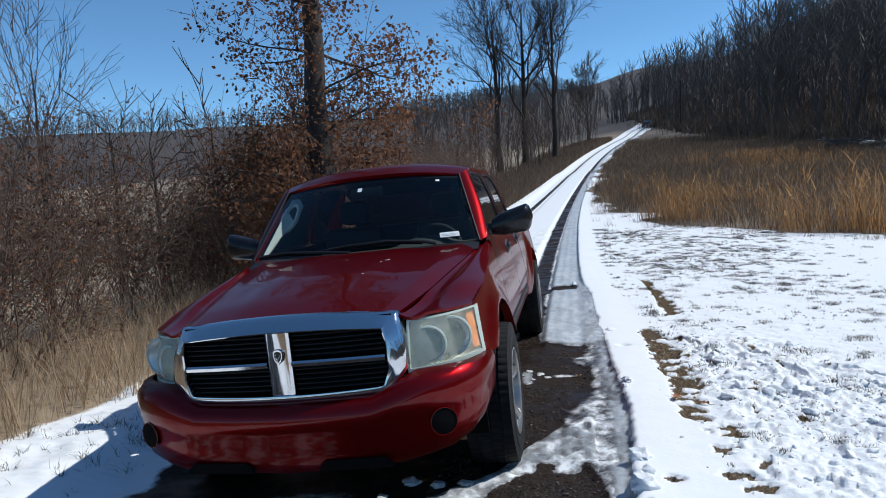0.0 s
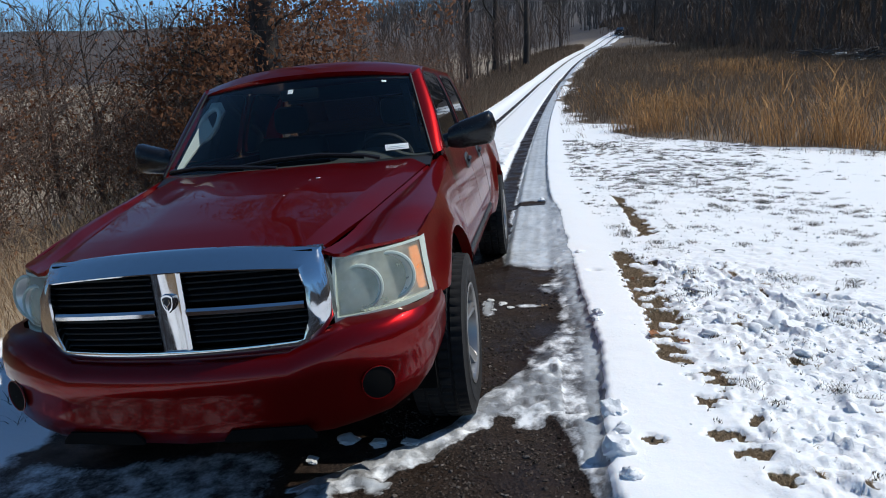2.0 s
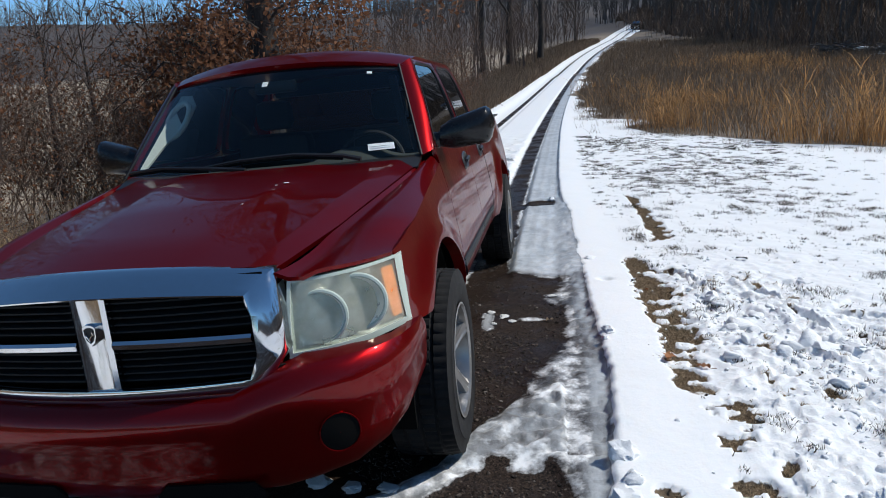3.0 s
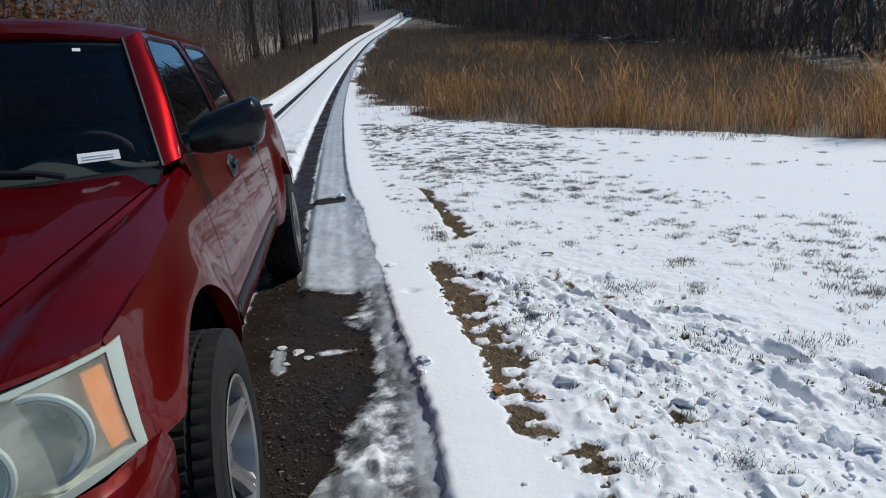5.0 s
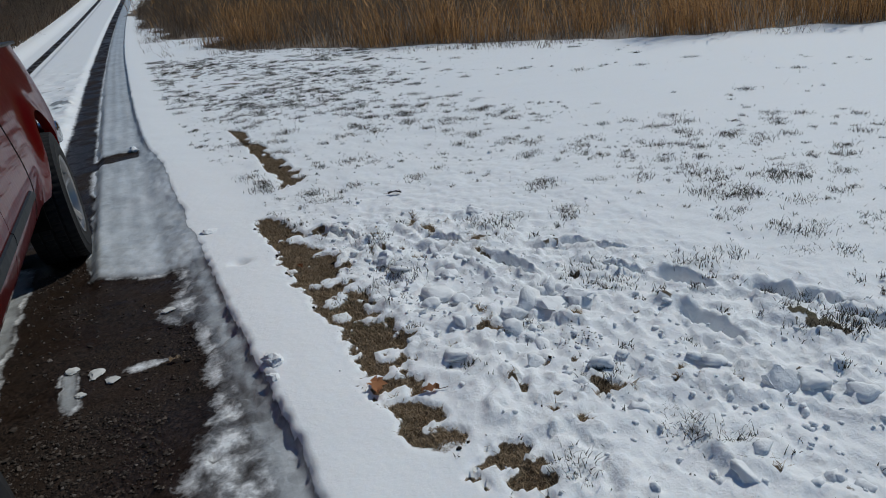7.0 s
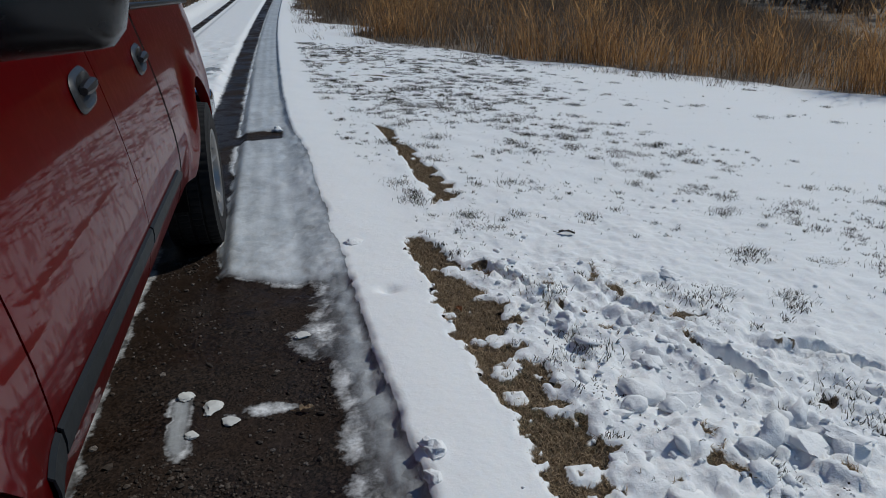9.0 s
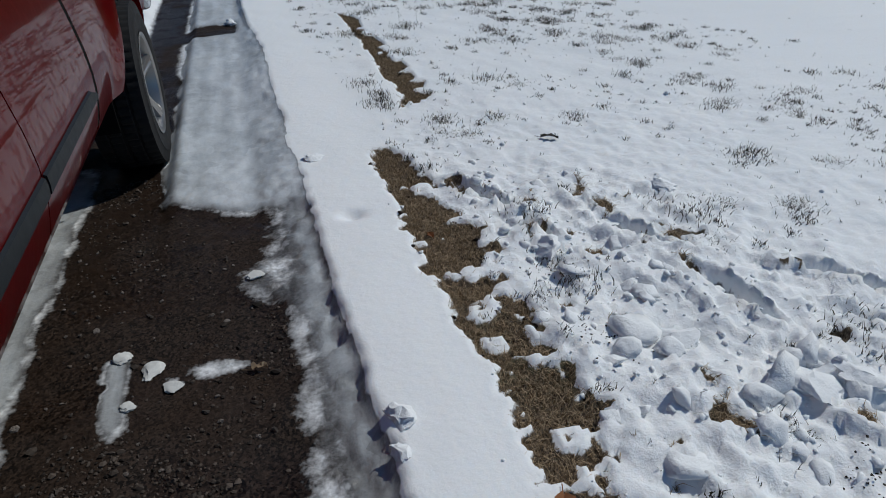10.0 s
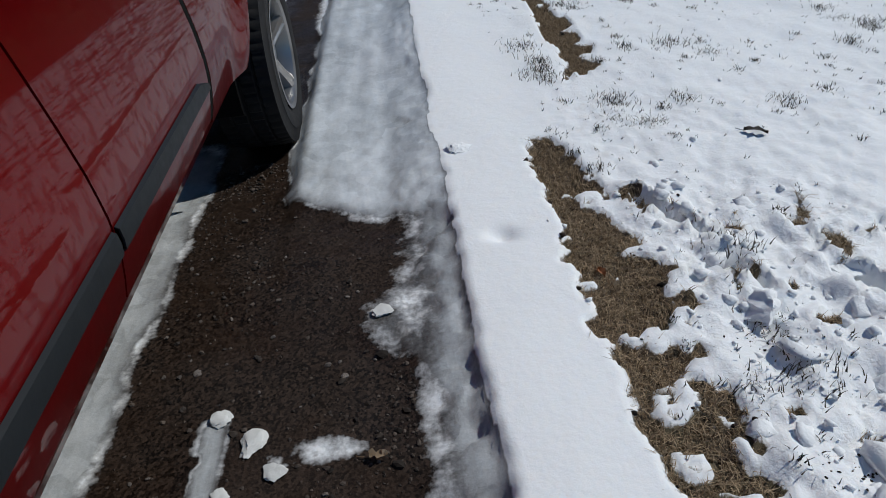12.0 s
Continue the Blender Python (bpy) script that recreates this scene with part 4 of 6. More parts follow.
def build_wheel(truck, side, y):
    wheel = new("wheel")
    wheel.parent = truck
    wheel.matrix_basis = pose(side * 0.795, y, HUB_Z, 0, 0, 0 if side > 0 else 180)
    tagged(wheel, "black tyre on a five-spoke alloy rim")
    # one skin: side walls, then a tread whose blocks stand between grooves
    wall = [(0.222, 0.108), (0.235, 0.118), (0.25, 0.125), (0.285, 0.129), (0.312, 0.1285), (0.315, 0.1255), (0.335, 0.122), (0.352, 0.118)]
    tread = [-0.117, -0.110, -0.070, -0.066, -0.058, -0.054, -0.010, -0.006, 0.006, 0.010, 0.054, 0.058, 0.066, 0.070, 0.110, 0.117]
    n = 228
    rows = [[(-x, r * math.cos(a), r * math.sin(a)) for a in (k * math.tau / n for k in range(n))] for r, x in wall]
    for x in tread:
        off = {0: 0.0, 1: 1.3, 2: 2.6, 3: 0.6}[sum(x > e for e in (-0.062, 0.0, 0.062))]
        groove = min(abs(x - e) for e in (-0.062, 0.0, 0.062)) < 0.007
        row = []
        for k in range(n):
            block = (k + off) % 4 < 2.7
            r = 0.365 if groove or not block else (0.373 if abs(x) < 0.108 else 0.367)
            a = k * math.tau / n
            row.append((x, r * math.cos(a), r * math.sin(a)))
        rows.append(row)
    rows += [[(x, r * math.cos(a), r * math.sin(a)) for a in (k * math.tau / n for k in range(n))] for r, x in wall[::-1]]
    bm = grid_bm(rows, closed=True)
    tyre = part("tyre", bm, M_TYRE, wheel, "worn black tyre with muddy tread")
    rim = part("rim", lathe_bm([(0.226, 0.120), (0.232, 0.124), (0.224, 0.126), (0.213, 0.118), (0.205, 0.09), (0.200, 0.02), (0.198, -0.08), (0.226, -0.11)], 48), M_ALLOY, wheel, "brushed alloy rim")
    part("hub_cap", lathe_bm([(0.001, 0.088), (0.030, 0.086), (0.040, 0.080), (0.046, 0.066), (0.07, 0.060), (0.075, 0.03)], 24), M_ALLOY, wheel)
    part("brake_disc", lathe_bm([(0.05, 0.012), (0.15, 0.012), (0.15, -0.01), (0.05, -0.01)], 32), M_UNDER, wheel)
    for k in range(5):
        a0 = math.tau * k / 5 + 0.3
        rows = []
        for r, w, x in ((0.055, 0.034, 0.070), (0.09, 0.030, 0.078), (0.14, 0.028, 0.090), (0.185, 0.034, 0.102), (0.212, 0.042, 0.110)):
            row = []
            for dw, dx in ((-1, -0.030), (-0.85, 0.0), (-0.30, 0.008), (0, 0.001), (0.30, 0.008), (0.85, 0.0), (1, -0.030)):
                ca, sa = math.cos(a0), math.sin(a0)
                row.append((x + dx, r * ca - dw * w * sa, r * sa + dw * w * ca))
            rows.append(row)
        part("spoke", grid_bm(rows), M_ALLOY, wheel)
    return wheel


def green_x(z):
    """Half width of the cab above the belt."""
    return 0.780 - 0.20 * (z - 1.19) - 0.29 * max(0, z - 1.19) ** 2


def window_frame(outer, inner, side):
    """A ring of the cab's side between two loops of (y, z)."""
    bm = bmesh.new()
    c = len(outer)
    o = [bm.verts.new((side * (green_x(z) + 0.003), y, z)) for y, z in outer]
    n = [bm.verts.new((side * (green_x(z) + 0.000), y, z)) for y, z in inner]
    w = [bm.verts.new((side * (green_x(z) - 0.022), y, z)) for y, z in inner]
    for i in range(c):
        j = (i + 1) % c
        bm.faces.new((o[i], o[j], n[j], n[i]))
        bm.faces.new((n[i], n[j], w[j], w[i]))
    bmesh.ops.recalc_face_normals(bm, faces=bm.faces[:])
    return bm


def resample(corners, per):
    """Points evenly along each side of a closed loop, corners rounded a little."""
    pts = []
    n = len(corners)
    for i in range(n):
        a, b = Vector(corners[i]), Vector(corners[(i + 1) % n])
        for k in range(per):
            t = k / per
            p = a.lerp(b, t)
            if k == 0:
                prev = Vector(corners[i - 1])
                p = a + ((prev - a).normalized() + (b - a).normalized()) * 0.018
            pts.append((p.x, p.y))
    return pts


def build_truck():
    truck = thing("pickup_truck", "dark red four-door pickup truck parked on the icy track", "pickup truck", m=pose(0.04, 0, -0.040, -0.48, -3, 0))
    part("hood", hood_bm(), M_PAINT, truck, "glossy dark red hood")
    rows_r, rows_l = bumper_bm(1), bumper_bm(-1)
    bm = flip_out(grid_bm(rows_l[::-1] + rows_r[1:]))
    bumper = part("bumper", bm, M_PAINT, truck, "body-coloured front bumper with round fog lamps")
    for s in (-1, 1):
        fender = part("fender", thicken(flank(0.415, 1.513, shoulder_z, low=lambda y: 0.47 if y > 0.9 else 0.70, hub=HUB_F, mirror=s), 0.012), M_PAINT, truck, "red front fender with salt film and a painted-in mottled sheen")
        part("fender_top", fender_top_bm(s), M_PAINT, fender)
        part("filler", thicken(grid_bm([[(s * x, y, z) for z in (0.62, 0.70)] for x, y in ((0.50, 0.075), (0.56, 0.11), (0.56, 0.16))]), 0.01), M_UNDER, bumper)
        # fog lamp: a recessed black bowl in a painted ring
        c = Vector((s * 0.686, 0.052, 0.508))
        out = Vector((s * 0.48, -1, 0)).normalized()
        a = out.cross(Vector((0, 0, 1))).normalized()
        b = a.cross(out)
        rows = [[tuple(c + q * (math.cos(t) * a + math.sin(t) * b) + out * d) for t in (k * math.tau / 28 for k in range(28))] for q, d in ((0.060, 0.000), (0.059, 0.003), (0.057, 0.003), (0.055, -0.004))]
        part("fog_ring", flip_out(grid_bm(rows, closed=True)), M_PAINT, bumper)
        rows = [[tuple(c + q * (math.cos(t) * a + math.sin(t) * b) + out * d) for t in (k * math.tau / 28 for k in range(28))] for q, d in ((0.0570, 0.000), (0.05, 0.001), (0.03, 0.003), (0.001, 0.004))]
        part("fog_cover", grid_bm(rows, closed=True), M_UNDER, bumper, "black fog lamp insert")
        # slot in the bumper's lower edge: a flush black plate painted for its shade
        rows = [[(s * x, -0.043 + 0.075 * max(0, x - 0.2), z) for x in np.linspace(0.15 + e, 0.47 - e, 8)] for z, e in ((0.348, 0.0), (0.362, 0.0), (0.392, 0.03))]
        part("slot", thicken(grid_bm(rows), 0.01), M_UNDER, bumper, "black slot in the bumper")
        build_headlamp(truck, s)
        # doors, sill and bed
        front_door = part("front_door", thicken(flank(1.520, 2.490, 1.19, low=0.50, mirror=s), 0.02), M_PAINT, truck, "dusty red front door with black trim")
        rear_door = part("rear_door", thicken(flank(2.498, 3.300, 1.19, low=lambda y: 0.50, mirror=s), 0.02), M_PAINT, truck, "dusty red rear door")
        part("rocker", thicken(grid_bm([[(s * x, y, z) for x, z in ((0.70, 0.40), (0.765, 0.405), (0.808, 0.44), (0.838, 0.497))] for y in np.linspace(1.40, 3.72, 12)]), 0.01), M_PAINT, truck, "salt-stained red sill")
        bed = part("bed_side", thicken(flank(3.335, 5.46, lambda y: 1.215, low=lambda y: 0.48 if y < 4 else 0.55, hub=HUB_R, mirror=s), 0.04), M_PAINT, truck, "red load-bed side")
        part("bed_rail", box_bm(*sorted((s * 0.70, s * 0.785)), 3.34, 5.44, 1.212, 1.232, 0.006), M_BLACK, bed)
        part("cab_corner", thicken(flank(3.302, 3.330, 1.19, low=0.50, mirror=s), 0.02), M_UNDER, truck)
        # rub strip with a gap at the doors' seam
        for door, y0, y1 in ((fender, 1.40, 1.512), (front_door, 1.524, 2.486), (rear_door, 2.502, 3.27)):
            rows = []
            for y in np.linspace(y0, y1, 10):
                e = min(1.0, (3.285 - y) / 0.10) if door is rear_door else 1.0
                rows.append([(s * (side_x(y, z) + o), y, z) for z, o in ((0.596, 0.001), (0.601, 0.009), (0.624 + 0.02 * (e - 1), 0.011), (0.645 + 0.03 * (e - 1), 0.009), (0.650 + 0.035 * (e - 1), 0.001))])
            part("rub_strip", thicken(grid_bm(rows), 0.004), M_TRIM, door, "dark grey rub strip")
        # handles: a recessed cup with a paddle
        for door, y in ((front_door, 2.315), (rear_door, 3.13)):
            rows = []
            for q, d in ((1.12, 0.003), (1.0, 0.010), (0.86, 0.012), (0.70, 0.006), (0.02, 0.004)):
                row = []
                for t in (k * math.tau / 24 for k in range(24)):
                    c, sn = math.cos(t), math.sin(t)
                    yy = y + q * 0.085 * math.copysign(abs(c) ** 0.6, c)
                    zz = 1.055 + q * 0.042 * math.copysign(abs(sn) ** 0.7, sn) + 0.10 * (yy - y)
                    row.append((s * (side_x(yy, zz) + d), yy, zz))
                rows.append(row)
            handle = part("handle", flip_out(grid_bm(rows, closed=True)), M_BLACK, door, "black door handle")
            bm = tube_bm([(s * (side_x(y, 1.06) + 0.020), y + dy, 1.062 + 0.1 * dy) for dy in (-0.06, -0.03, 0.0, 0.03, 0.055)], [0.010, 0.015, 0.016, 0.015, 0.009], 8)
            part("paddle", bm, M_BLACK, handle)
        # cab side: window frames, glass
        f_out = resample([(1.480, 1.185), (2.495, 1.185), (2.495, 1.642), (1.850, 1.642)], 6)
        f_in = resample([(1.518, 1.210), (2.450, 1.205), (2.450, 1.612), (1.876, 1.612)], 6)
        part("window_frame", window_frame(f_out, f_in, s), M_PAINT, front_door)
        r_out = resample([(2.500, 1.185), (3.330, 1.185), (3.190, 1.642), (2.500, 1.642)], 6)
        r_in = resample([(2.540, 1.205), (3.245, 1.215), (3.125, 1.612), (2.540, 1.612)], 6)
        part("window_frame", window_frame(r_out, r_in, s), M_PAINT, rear_door)
        for door, loop in ((front_door, f_in), (rear_door, r_in)):
            # curved glass that leans in towards the roof
            z0, z1 = min(p[1] for p in loop) + 0.001, max(p[1] for p in loop) - 0.001
            rows = []
            for z in np.linspace(z0, z1, 14):
                cross = [a[0] + (b[0] - a[0]) * (z - a[1]) / (b[1] - a[1]) for a, b in zip(loop, loop[1:] + loop[:1]) if (a[1] - z) * (b[1] - z) < 0]
                rows.append([(s * (green_x(z) - 0.006), y, z) for y in np.linspace(min(cross), max(cross), 8)])
            glass = part("window_pane", flip_out(grid_bm(rows)), M_SIDEGLASS, door, "dark tinted side glass")
            glass.visible_shadow = False
            bm = bmesh.new()
            vo = [bm.verts.new((s * (green_x(z) + 0.004), y, z)) for y, z in loop]
            cy, cz = sum(p[0] for p in loop) / len(loop), sum(p[1] for p in loop) / len(loop)
            vi = [bm.verts.new((s * (green_x(z) + 0.004), cy + (y - cy) * 0.965, cz + (z - cz) * 0.94)) for y, z in loop]
            for i in range(len(loop)):
                j = (i + 1) % len(loop)
                bm.faces.new((vo[i], vo[j], vi[j], vi[i]))
            part("weather_seal", thicken(bm, 0.008), M_BLACK, door)
        # pillar between windshield and door
        rows = []
        for t in np.linspace(0, 1, 12):
            gx, gy, gz = 0.735 - 0.140 * t, 1.405 + 0.365 * t, 1.165 + 0.425 * t
            oy, oz = 1.484 + 0.360 * t, 1.185 + 0.440 * t
            ox = green_x(oz) + 0.003
            rows.append([(s * (gx + (ox - gx) * u + 0.008 * math.sin(math.pi * u)), gy + (oy - gy) * u, gz + (oz - gz) * u + 0.006 * math.sin(math.pi * u)) for u in np.linspace(0, 1, 5)])
        part("pillar", thicken(grid_bm(rows), 0.02), M_PAINT, truck)
        part("pillar_seal", tube_bm([(s * (0.738 - 0.140 * t), 1.398 + 0.365 * t, 1.170 + 0.425 * t) for t in np.linspace(0, 1, 8)], 0.007, 6), M_TRIM, truck)
        # mirror on its arm
        mirror = new("wing_mirror")
        mirror.parent = truck
        rows = []
        for u in np.linspace(0, 1, 15):
            x = 0.80 + 0.255 * u
            hgt = (0.060 + 0.022 * u) * (1 - 0.9 * max(0, (u - 0.80) / 0.2) ** 3) * (0.75 + 0.25 * min(1, u / 0.2))
            dep = (0.070 + 0.02 * math.sin(math.pi * u)) * (1 - 0.85 * max(0, (u - 0.82) / 0.18) ** 3)
            row = []
            for t in (k * math.tau / 20 for k in range(20)):
                c, sn = math.cos(t), math.sin(t)
                yy = 1.655 + 0.05 * u + dep * (math.copysign(abs(c) ** 0.7, c) if c < 0 else 0.55 * math.copysign(abs(c) ** 0.5, c))
                row.append((s * x, yy, 1.232 + 0.045 * u + 1.12 * hgt * math.copysign(abs(sn) ** 0.7, sn)))
            rows.append(row)
        bm = grid_bm(rows, closed=True)
        bm.faces.new([v for v in bm.verts[:20]])
        bm.faces.new([v for v in bm.verts[-20:]])
        part("shell", flip_out(bm), M_MIRROR_CAP, mirror, "glossy black mirror shell")
        part("arm", tube_bm([(s * 0.765, 1.63, 1.215), (s * 0.80, 1.64, 1.225), (s * 0.84, 1.65, 1.235)], [0.040, 0.036, 0.040], 10), M_MIRROR_CAP, mirror)
        part("mirror_glass", box_bm(*sorted((s * 0.84, s * 1.03)), 1.725, 1.731, 1.205, 1.300, 0.01), M_CHROME, mirror)
        # cabin seats and pillar handle
        seat = part("front_seat", box_bm(*sorted((s * 0.12, s * 0.62)), 1.95, 2.45, 0.55, 0.78, 0.06), M_INTERIOR, truck)
        part("backrest", box_bm(*sorted((s * 0.13, s * 0.61)), 2.36, 2.52, 0.75, 1.30, 0.06), M_INTERIOR, seat)
        part("headrest", box_bm(*sorted((s * 0.25, s * 0.49)), 2.42, 2.52, 1.32, 1.50, 0.05), M_INTERIOR, seat)
        build_wheel(truck, s, HUB_F)
        build_wheel(truck, s, HUB_R)
        # mud flap of darkness: inner arches
        for hub in (HUB_F, HUB_R):
            rows = []
            for x in (0.52, 0.70, 0.815):
                rows.append([(s * x, hub - 0.492 * math.cos(a), HUB_Z + 0.015 + 0.492 * math.sin(a)) for a in np.linspace(-0.15, math.pi + 0.15, 22)])
            part("wheel_liner", thicken(grid_bm(rows), 0.01), M_UNDER, truck)
    build_grille(truck)
    # roof
    rows = []
    for v in np.linspace(0, 1, 18):
        row = []
        for u in np.linspace(-1, 1, 19):
            x = 0.645 * u
            y0, y1 = 1.640 + 0.150 * u * u, 3.22 - 0.03 * u * u
            z = 1.598 + 0.082 * (1 - abs(u) ** 2.4) * (0.55 + 0.45 * math.sin(math.pi * (0.12 + 0.80 * v)))
            z -= 0.06 * max(0, (v - 0.9) / 0.1) ** 2
            row.append((x, y0 + (y1 - y0) * v, z + 0.052 * math.sin(math.pi * min(1, v * 9) / 2) - 0.012))
        rows.append(row)
    part("roof", thicken(grid_bm(rows), 0.03), M_PAINT, truck, "dark red roof")
    # windshield and what lies along its foot
    def shield_point(u, v, off=0.0):
        xb, xt = 0.725 * u, 0.590 * u
        yb, yt = 1.215 + 0.19 * u * u, 1.655 + 0.115 * u * u
        zb, zt = 1.170, 1.628 - 0.040 * u * u
        x, y, z = xb + (xt - xb) * v, yb + (yt - yb) * v, zb + (zt - zb) * v
        bow = 0.020 * math.sin(math.pi * v)
        return (x, y - bow - off, z + bow * 0.5 + off)

    shield = part("windshield", flip_out(grid_bm([[shield_point(u, v) for u in np.linspace(-1, 1, 17)] for v in np.linspace(0, 1, 9)])), M_WINDSHIELD, truck, "tinted windshield")
    shield.visible_shadow = False
    band = part("shade_band", grid_bm([[shield_point(u, v, -0.004) for u in np.linspace(-1, 1, 17)] for v in (0.965, 1.0)]), M_BLACK, shield)
    def sticker(u0, u1, v0, v1, off=0.003):
        return thicken(grid_bm([[shield_point(u, v, off) for u in np.linspace(u0, u1, 3)] for v in (v0, v1)]), 0.002)

    label = part("sticker", sticker(0.715, 0.872, 0.080, 0.140), M_WHITE, shield, "white paper sticker with faint print")
    part("print_bar", sticker(0.735, 0.85, 0.113, 0.121, 0.005), M_INT_PALE, label)
    part("print_bar", sticker(0.735, 0.85, 0.096, 0.103, 0.005), M_INT_PALE, label)
    part("sticker", sticker(-0.065, -0.02, 0.80, 0.85), M_WHITE, shield, "small white inspection sticker")
    part("sticker", sticker(0.755, 0.795, 0.888, 0.913), M_WHITE, shield, "small white sticker")
    rows = [[(0.735 * u, 1.10 + 0.20 * u * u + 0.13 * v, 1.128 + 0.045 * v) for u in np.linspace(-1, 1, 15)] for v in (0, 0.35, 0.7, 1)]
    cowl = part("cowl", thicken(grid_bm(rows), 0.02), M_BLACK, truck, "black plastic cowl")
    for pts in (((0.50, 1.24, 1.185), (0.42, 1.243, 1.205), (0.20, 1.235, 1.228), (-0.05, 1.225, 1.222), (-0.22, 1.225, 1.205)), ((-0.02, 1.20, 1.180), (-0.20, 1.215, 1.198), (-0.45, 1.25, 1.215), (-0.66, 1.33, 1.200))):
        wiper = part("wiper", tube_bm(pts, [0.011, 0.010, 0.008, 0.007, 0.005], 6), M_BLACK, truck, "black wiper arm")
        part("blade", tube_bm([(p[0], p[1] - 0.006, p[2] - 0.012) for p in pts[1:]], 0.006, 5), M_UNDER, wiper)
    # cabin
    cabin = part("cabin_shell", flip_out(grid_bm([[(x, y, z) for x, z in ((-0.74, 0.5), (-0.745, 1.16), (0.745, 1.16), (0.74, 0.5))] for y in (3.30, 3.301)])), M_INTERIOR, truck)
    part("cabin_floor", box_bm(-0.76, 0.76, 1.3, 3.3, 0.46, 0.52), M_INTERIOR, cabin)
    part("rear_bulkhead", box_bm(-0.76, 0.76, 3.20, 3.26, 0.5, 1.22, 0.01), M_INTERIOR, cabin)
    part("rear_bench", box_bm(-0.66, 0.66, 3.02, 3.18, 0.6, 1.28, 0.05), M_INTERIOR, cabin)
    rows = [[(0.70 * u, 1.30 + 0.16 * u * u + 0.42 * v, 1.150 + 0.012 * math.sin(math.pi * v) + (0.075 * math.exp(-(((0.70 * u - 0.36) / 0.16) ** 4)) * v) - 0.16 * max(0, v - 0.85) / 0.15) for u in np.linspace(-1, 1, 25)] for v in np.linspace(0, 1, 10)]
    part("dashboard", grid_bm(rows), plain("dash_grey", (0.045, 0.052, 0.052), 0.7, scale=40), truck, "grey dashboard")
    ring = [(0.36 + 0.185 * math.cos(t), 1.90 + 0.06 * math.sin(t), 1.10 + 0.17 * math.sin(t)) for t in (k * math.tau / 28 for k in range(29))]
    steering = part("steering_wheel", tube_bm(ring, 0.014, 8), M_INTERIOR, truck)
    part("hub", tube_bm([(0.36, 1.90, 1.10), (0.36, 1.80, 1.07), (0.36, 1.70, 1.04)], [0.07, 0.05, 0.04], 10), M_INTERIOR, steering)
    for s in (-1, 1):
        rows = [[(s * (0.700 - 0.135 * t - w), 1.44 + 0.365 * t + w * 0.4, 1.17 + 0.41 * t) for w in np.linspace(0, 1, 3) * (float(np.interp(t, [0.05, 0.3, 0.55, 0.75, 0.9], [0.025, 0.05, 0.09, 0.105, 0.05])) if s < 0 else 0.04)] for t in np.linspace(0.05, 0.9, 8)]
        # passenger side takes the sunlit-looking pale colour, driver's side the dark cabin one
        trim = part("pillar_trim", thicken(grid_bm(rows), 0.015), M_INT_PALE if s < 0 else M_INTERIOR, truck, "pillar trim inside the windshield")
        if s < 0:
            loop = [(-0.565 + 0.052 * math.cos(q) + 0.030 * math.sin(q), 1.665 + 0.045 * math.sin(q), 1.425 + 0.085 * math.sin(q)) for q in (k * math.tau / 20 for k in range(21))]
            part("grab_handle", tube_bm(loop, 0.015, 8), M_INT_PALE, trim, "moulded grab handle, paled as if sunlit")
            # dark filler sheet standing in for the shade in the handle's opening
            part("handle_shade", grid_bm([[((p[0] + 0.565) * f - 0.565, (p[1] - 1.665) * f + 1.671, (p[2] - 1.425) * f + 1.425) for p in loop] for f in (1.0, 0.5, 0.02)]), M_INTERIOR, trim)
    part("rear_view_mirror", box_bm(-0.11, 0.11, 1.62, 1.65, 1.51, 1.57, 0.015), M_BLACK, shield)
    rows = [[(x, y, z) for x in np.linspace(-0.62, 0.62, 5)] for y, z in ((3.27, 1.22), (3.18, 1.56))]
    part("rear_header", box_bm(-0.62, 0.62, 3.13, 3.17, 1.53, 1.64, 0.01), M_INTERIOR, truck)
    part("rear_window", grid_bm(rows), M_SIDEGLASS, truck)
    # bed and underside
    part("bed_floor", box_bm(-0.74, 0.74, 3.34, 5.44, 0.70, 0.74), M_BLACK, truck, "black bed liner")
    part("bed_front", box_bm(-0.74, 0.74, 3.335, 3.36, 0.70, 1.19), M_PAINT, truck)
    part("tailgate", box_bm(-0.74, 0.74, 5.42, 5.46, 0.55, 1.20, 0.01), M_PAINT, truck)
    part("rear_bumper", box_bm(-0.86, 0.86, 5.44, 5.56, 0.50, 0.66, 0.03), M_CHROME, truck)
    part("chassis", box_bm(-0.50, 0.50, 0.15, 5.3, 0.30, 0.52, 0.02), M_UNDER, truck, "dirty dark chassis")
    part("radiator_support", box_bm(-0.50, 0.50, 0.20, 0.42, 0.42, 0.90, 0.02), M_UNDER, truck)
    part("engine_bay", box_bm(-0.52, 0.52, 0.40, 1.40, 0.50, 0.95, 0.02), M_UNDER, truck)
    for y in (HUB_F, HUB_R):
        part("axle", tube_bm([(-0.72, y, HUB_Z), (0, y, HUB_Z), (0.72, y, HUB_Z)], [0.05, 0.09, 0.05], 10), M_UNDER, truck)
    # a few flecks of bird lime on the hood
    for x, y, r in ((0.30, 0.86, 0.008), (0.27, 0.83, 0.004), (0.16, 0.60, 0.005), (0.24, 0.58, 0.004)):
        bm = bmesh.new()
        bmesh.ops.create_icosphere(bm, subdivisions=2, radius=r)
        v = min(1, max(0, (y - 0.05) / 1.13))
        z = float(np.interp(v, [0, 0.15, 0.45, 0.8, 1], [0.990, 1.045, 1.115, 1.165, 1.180])) - 0.01
        bmesh.ops.transform(bm, matrix=Matrix.LocRotScale((x, y, z + 0.001), None, (1.6, 1.0, 0.2)), verts=bm.verts[:])
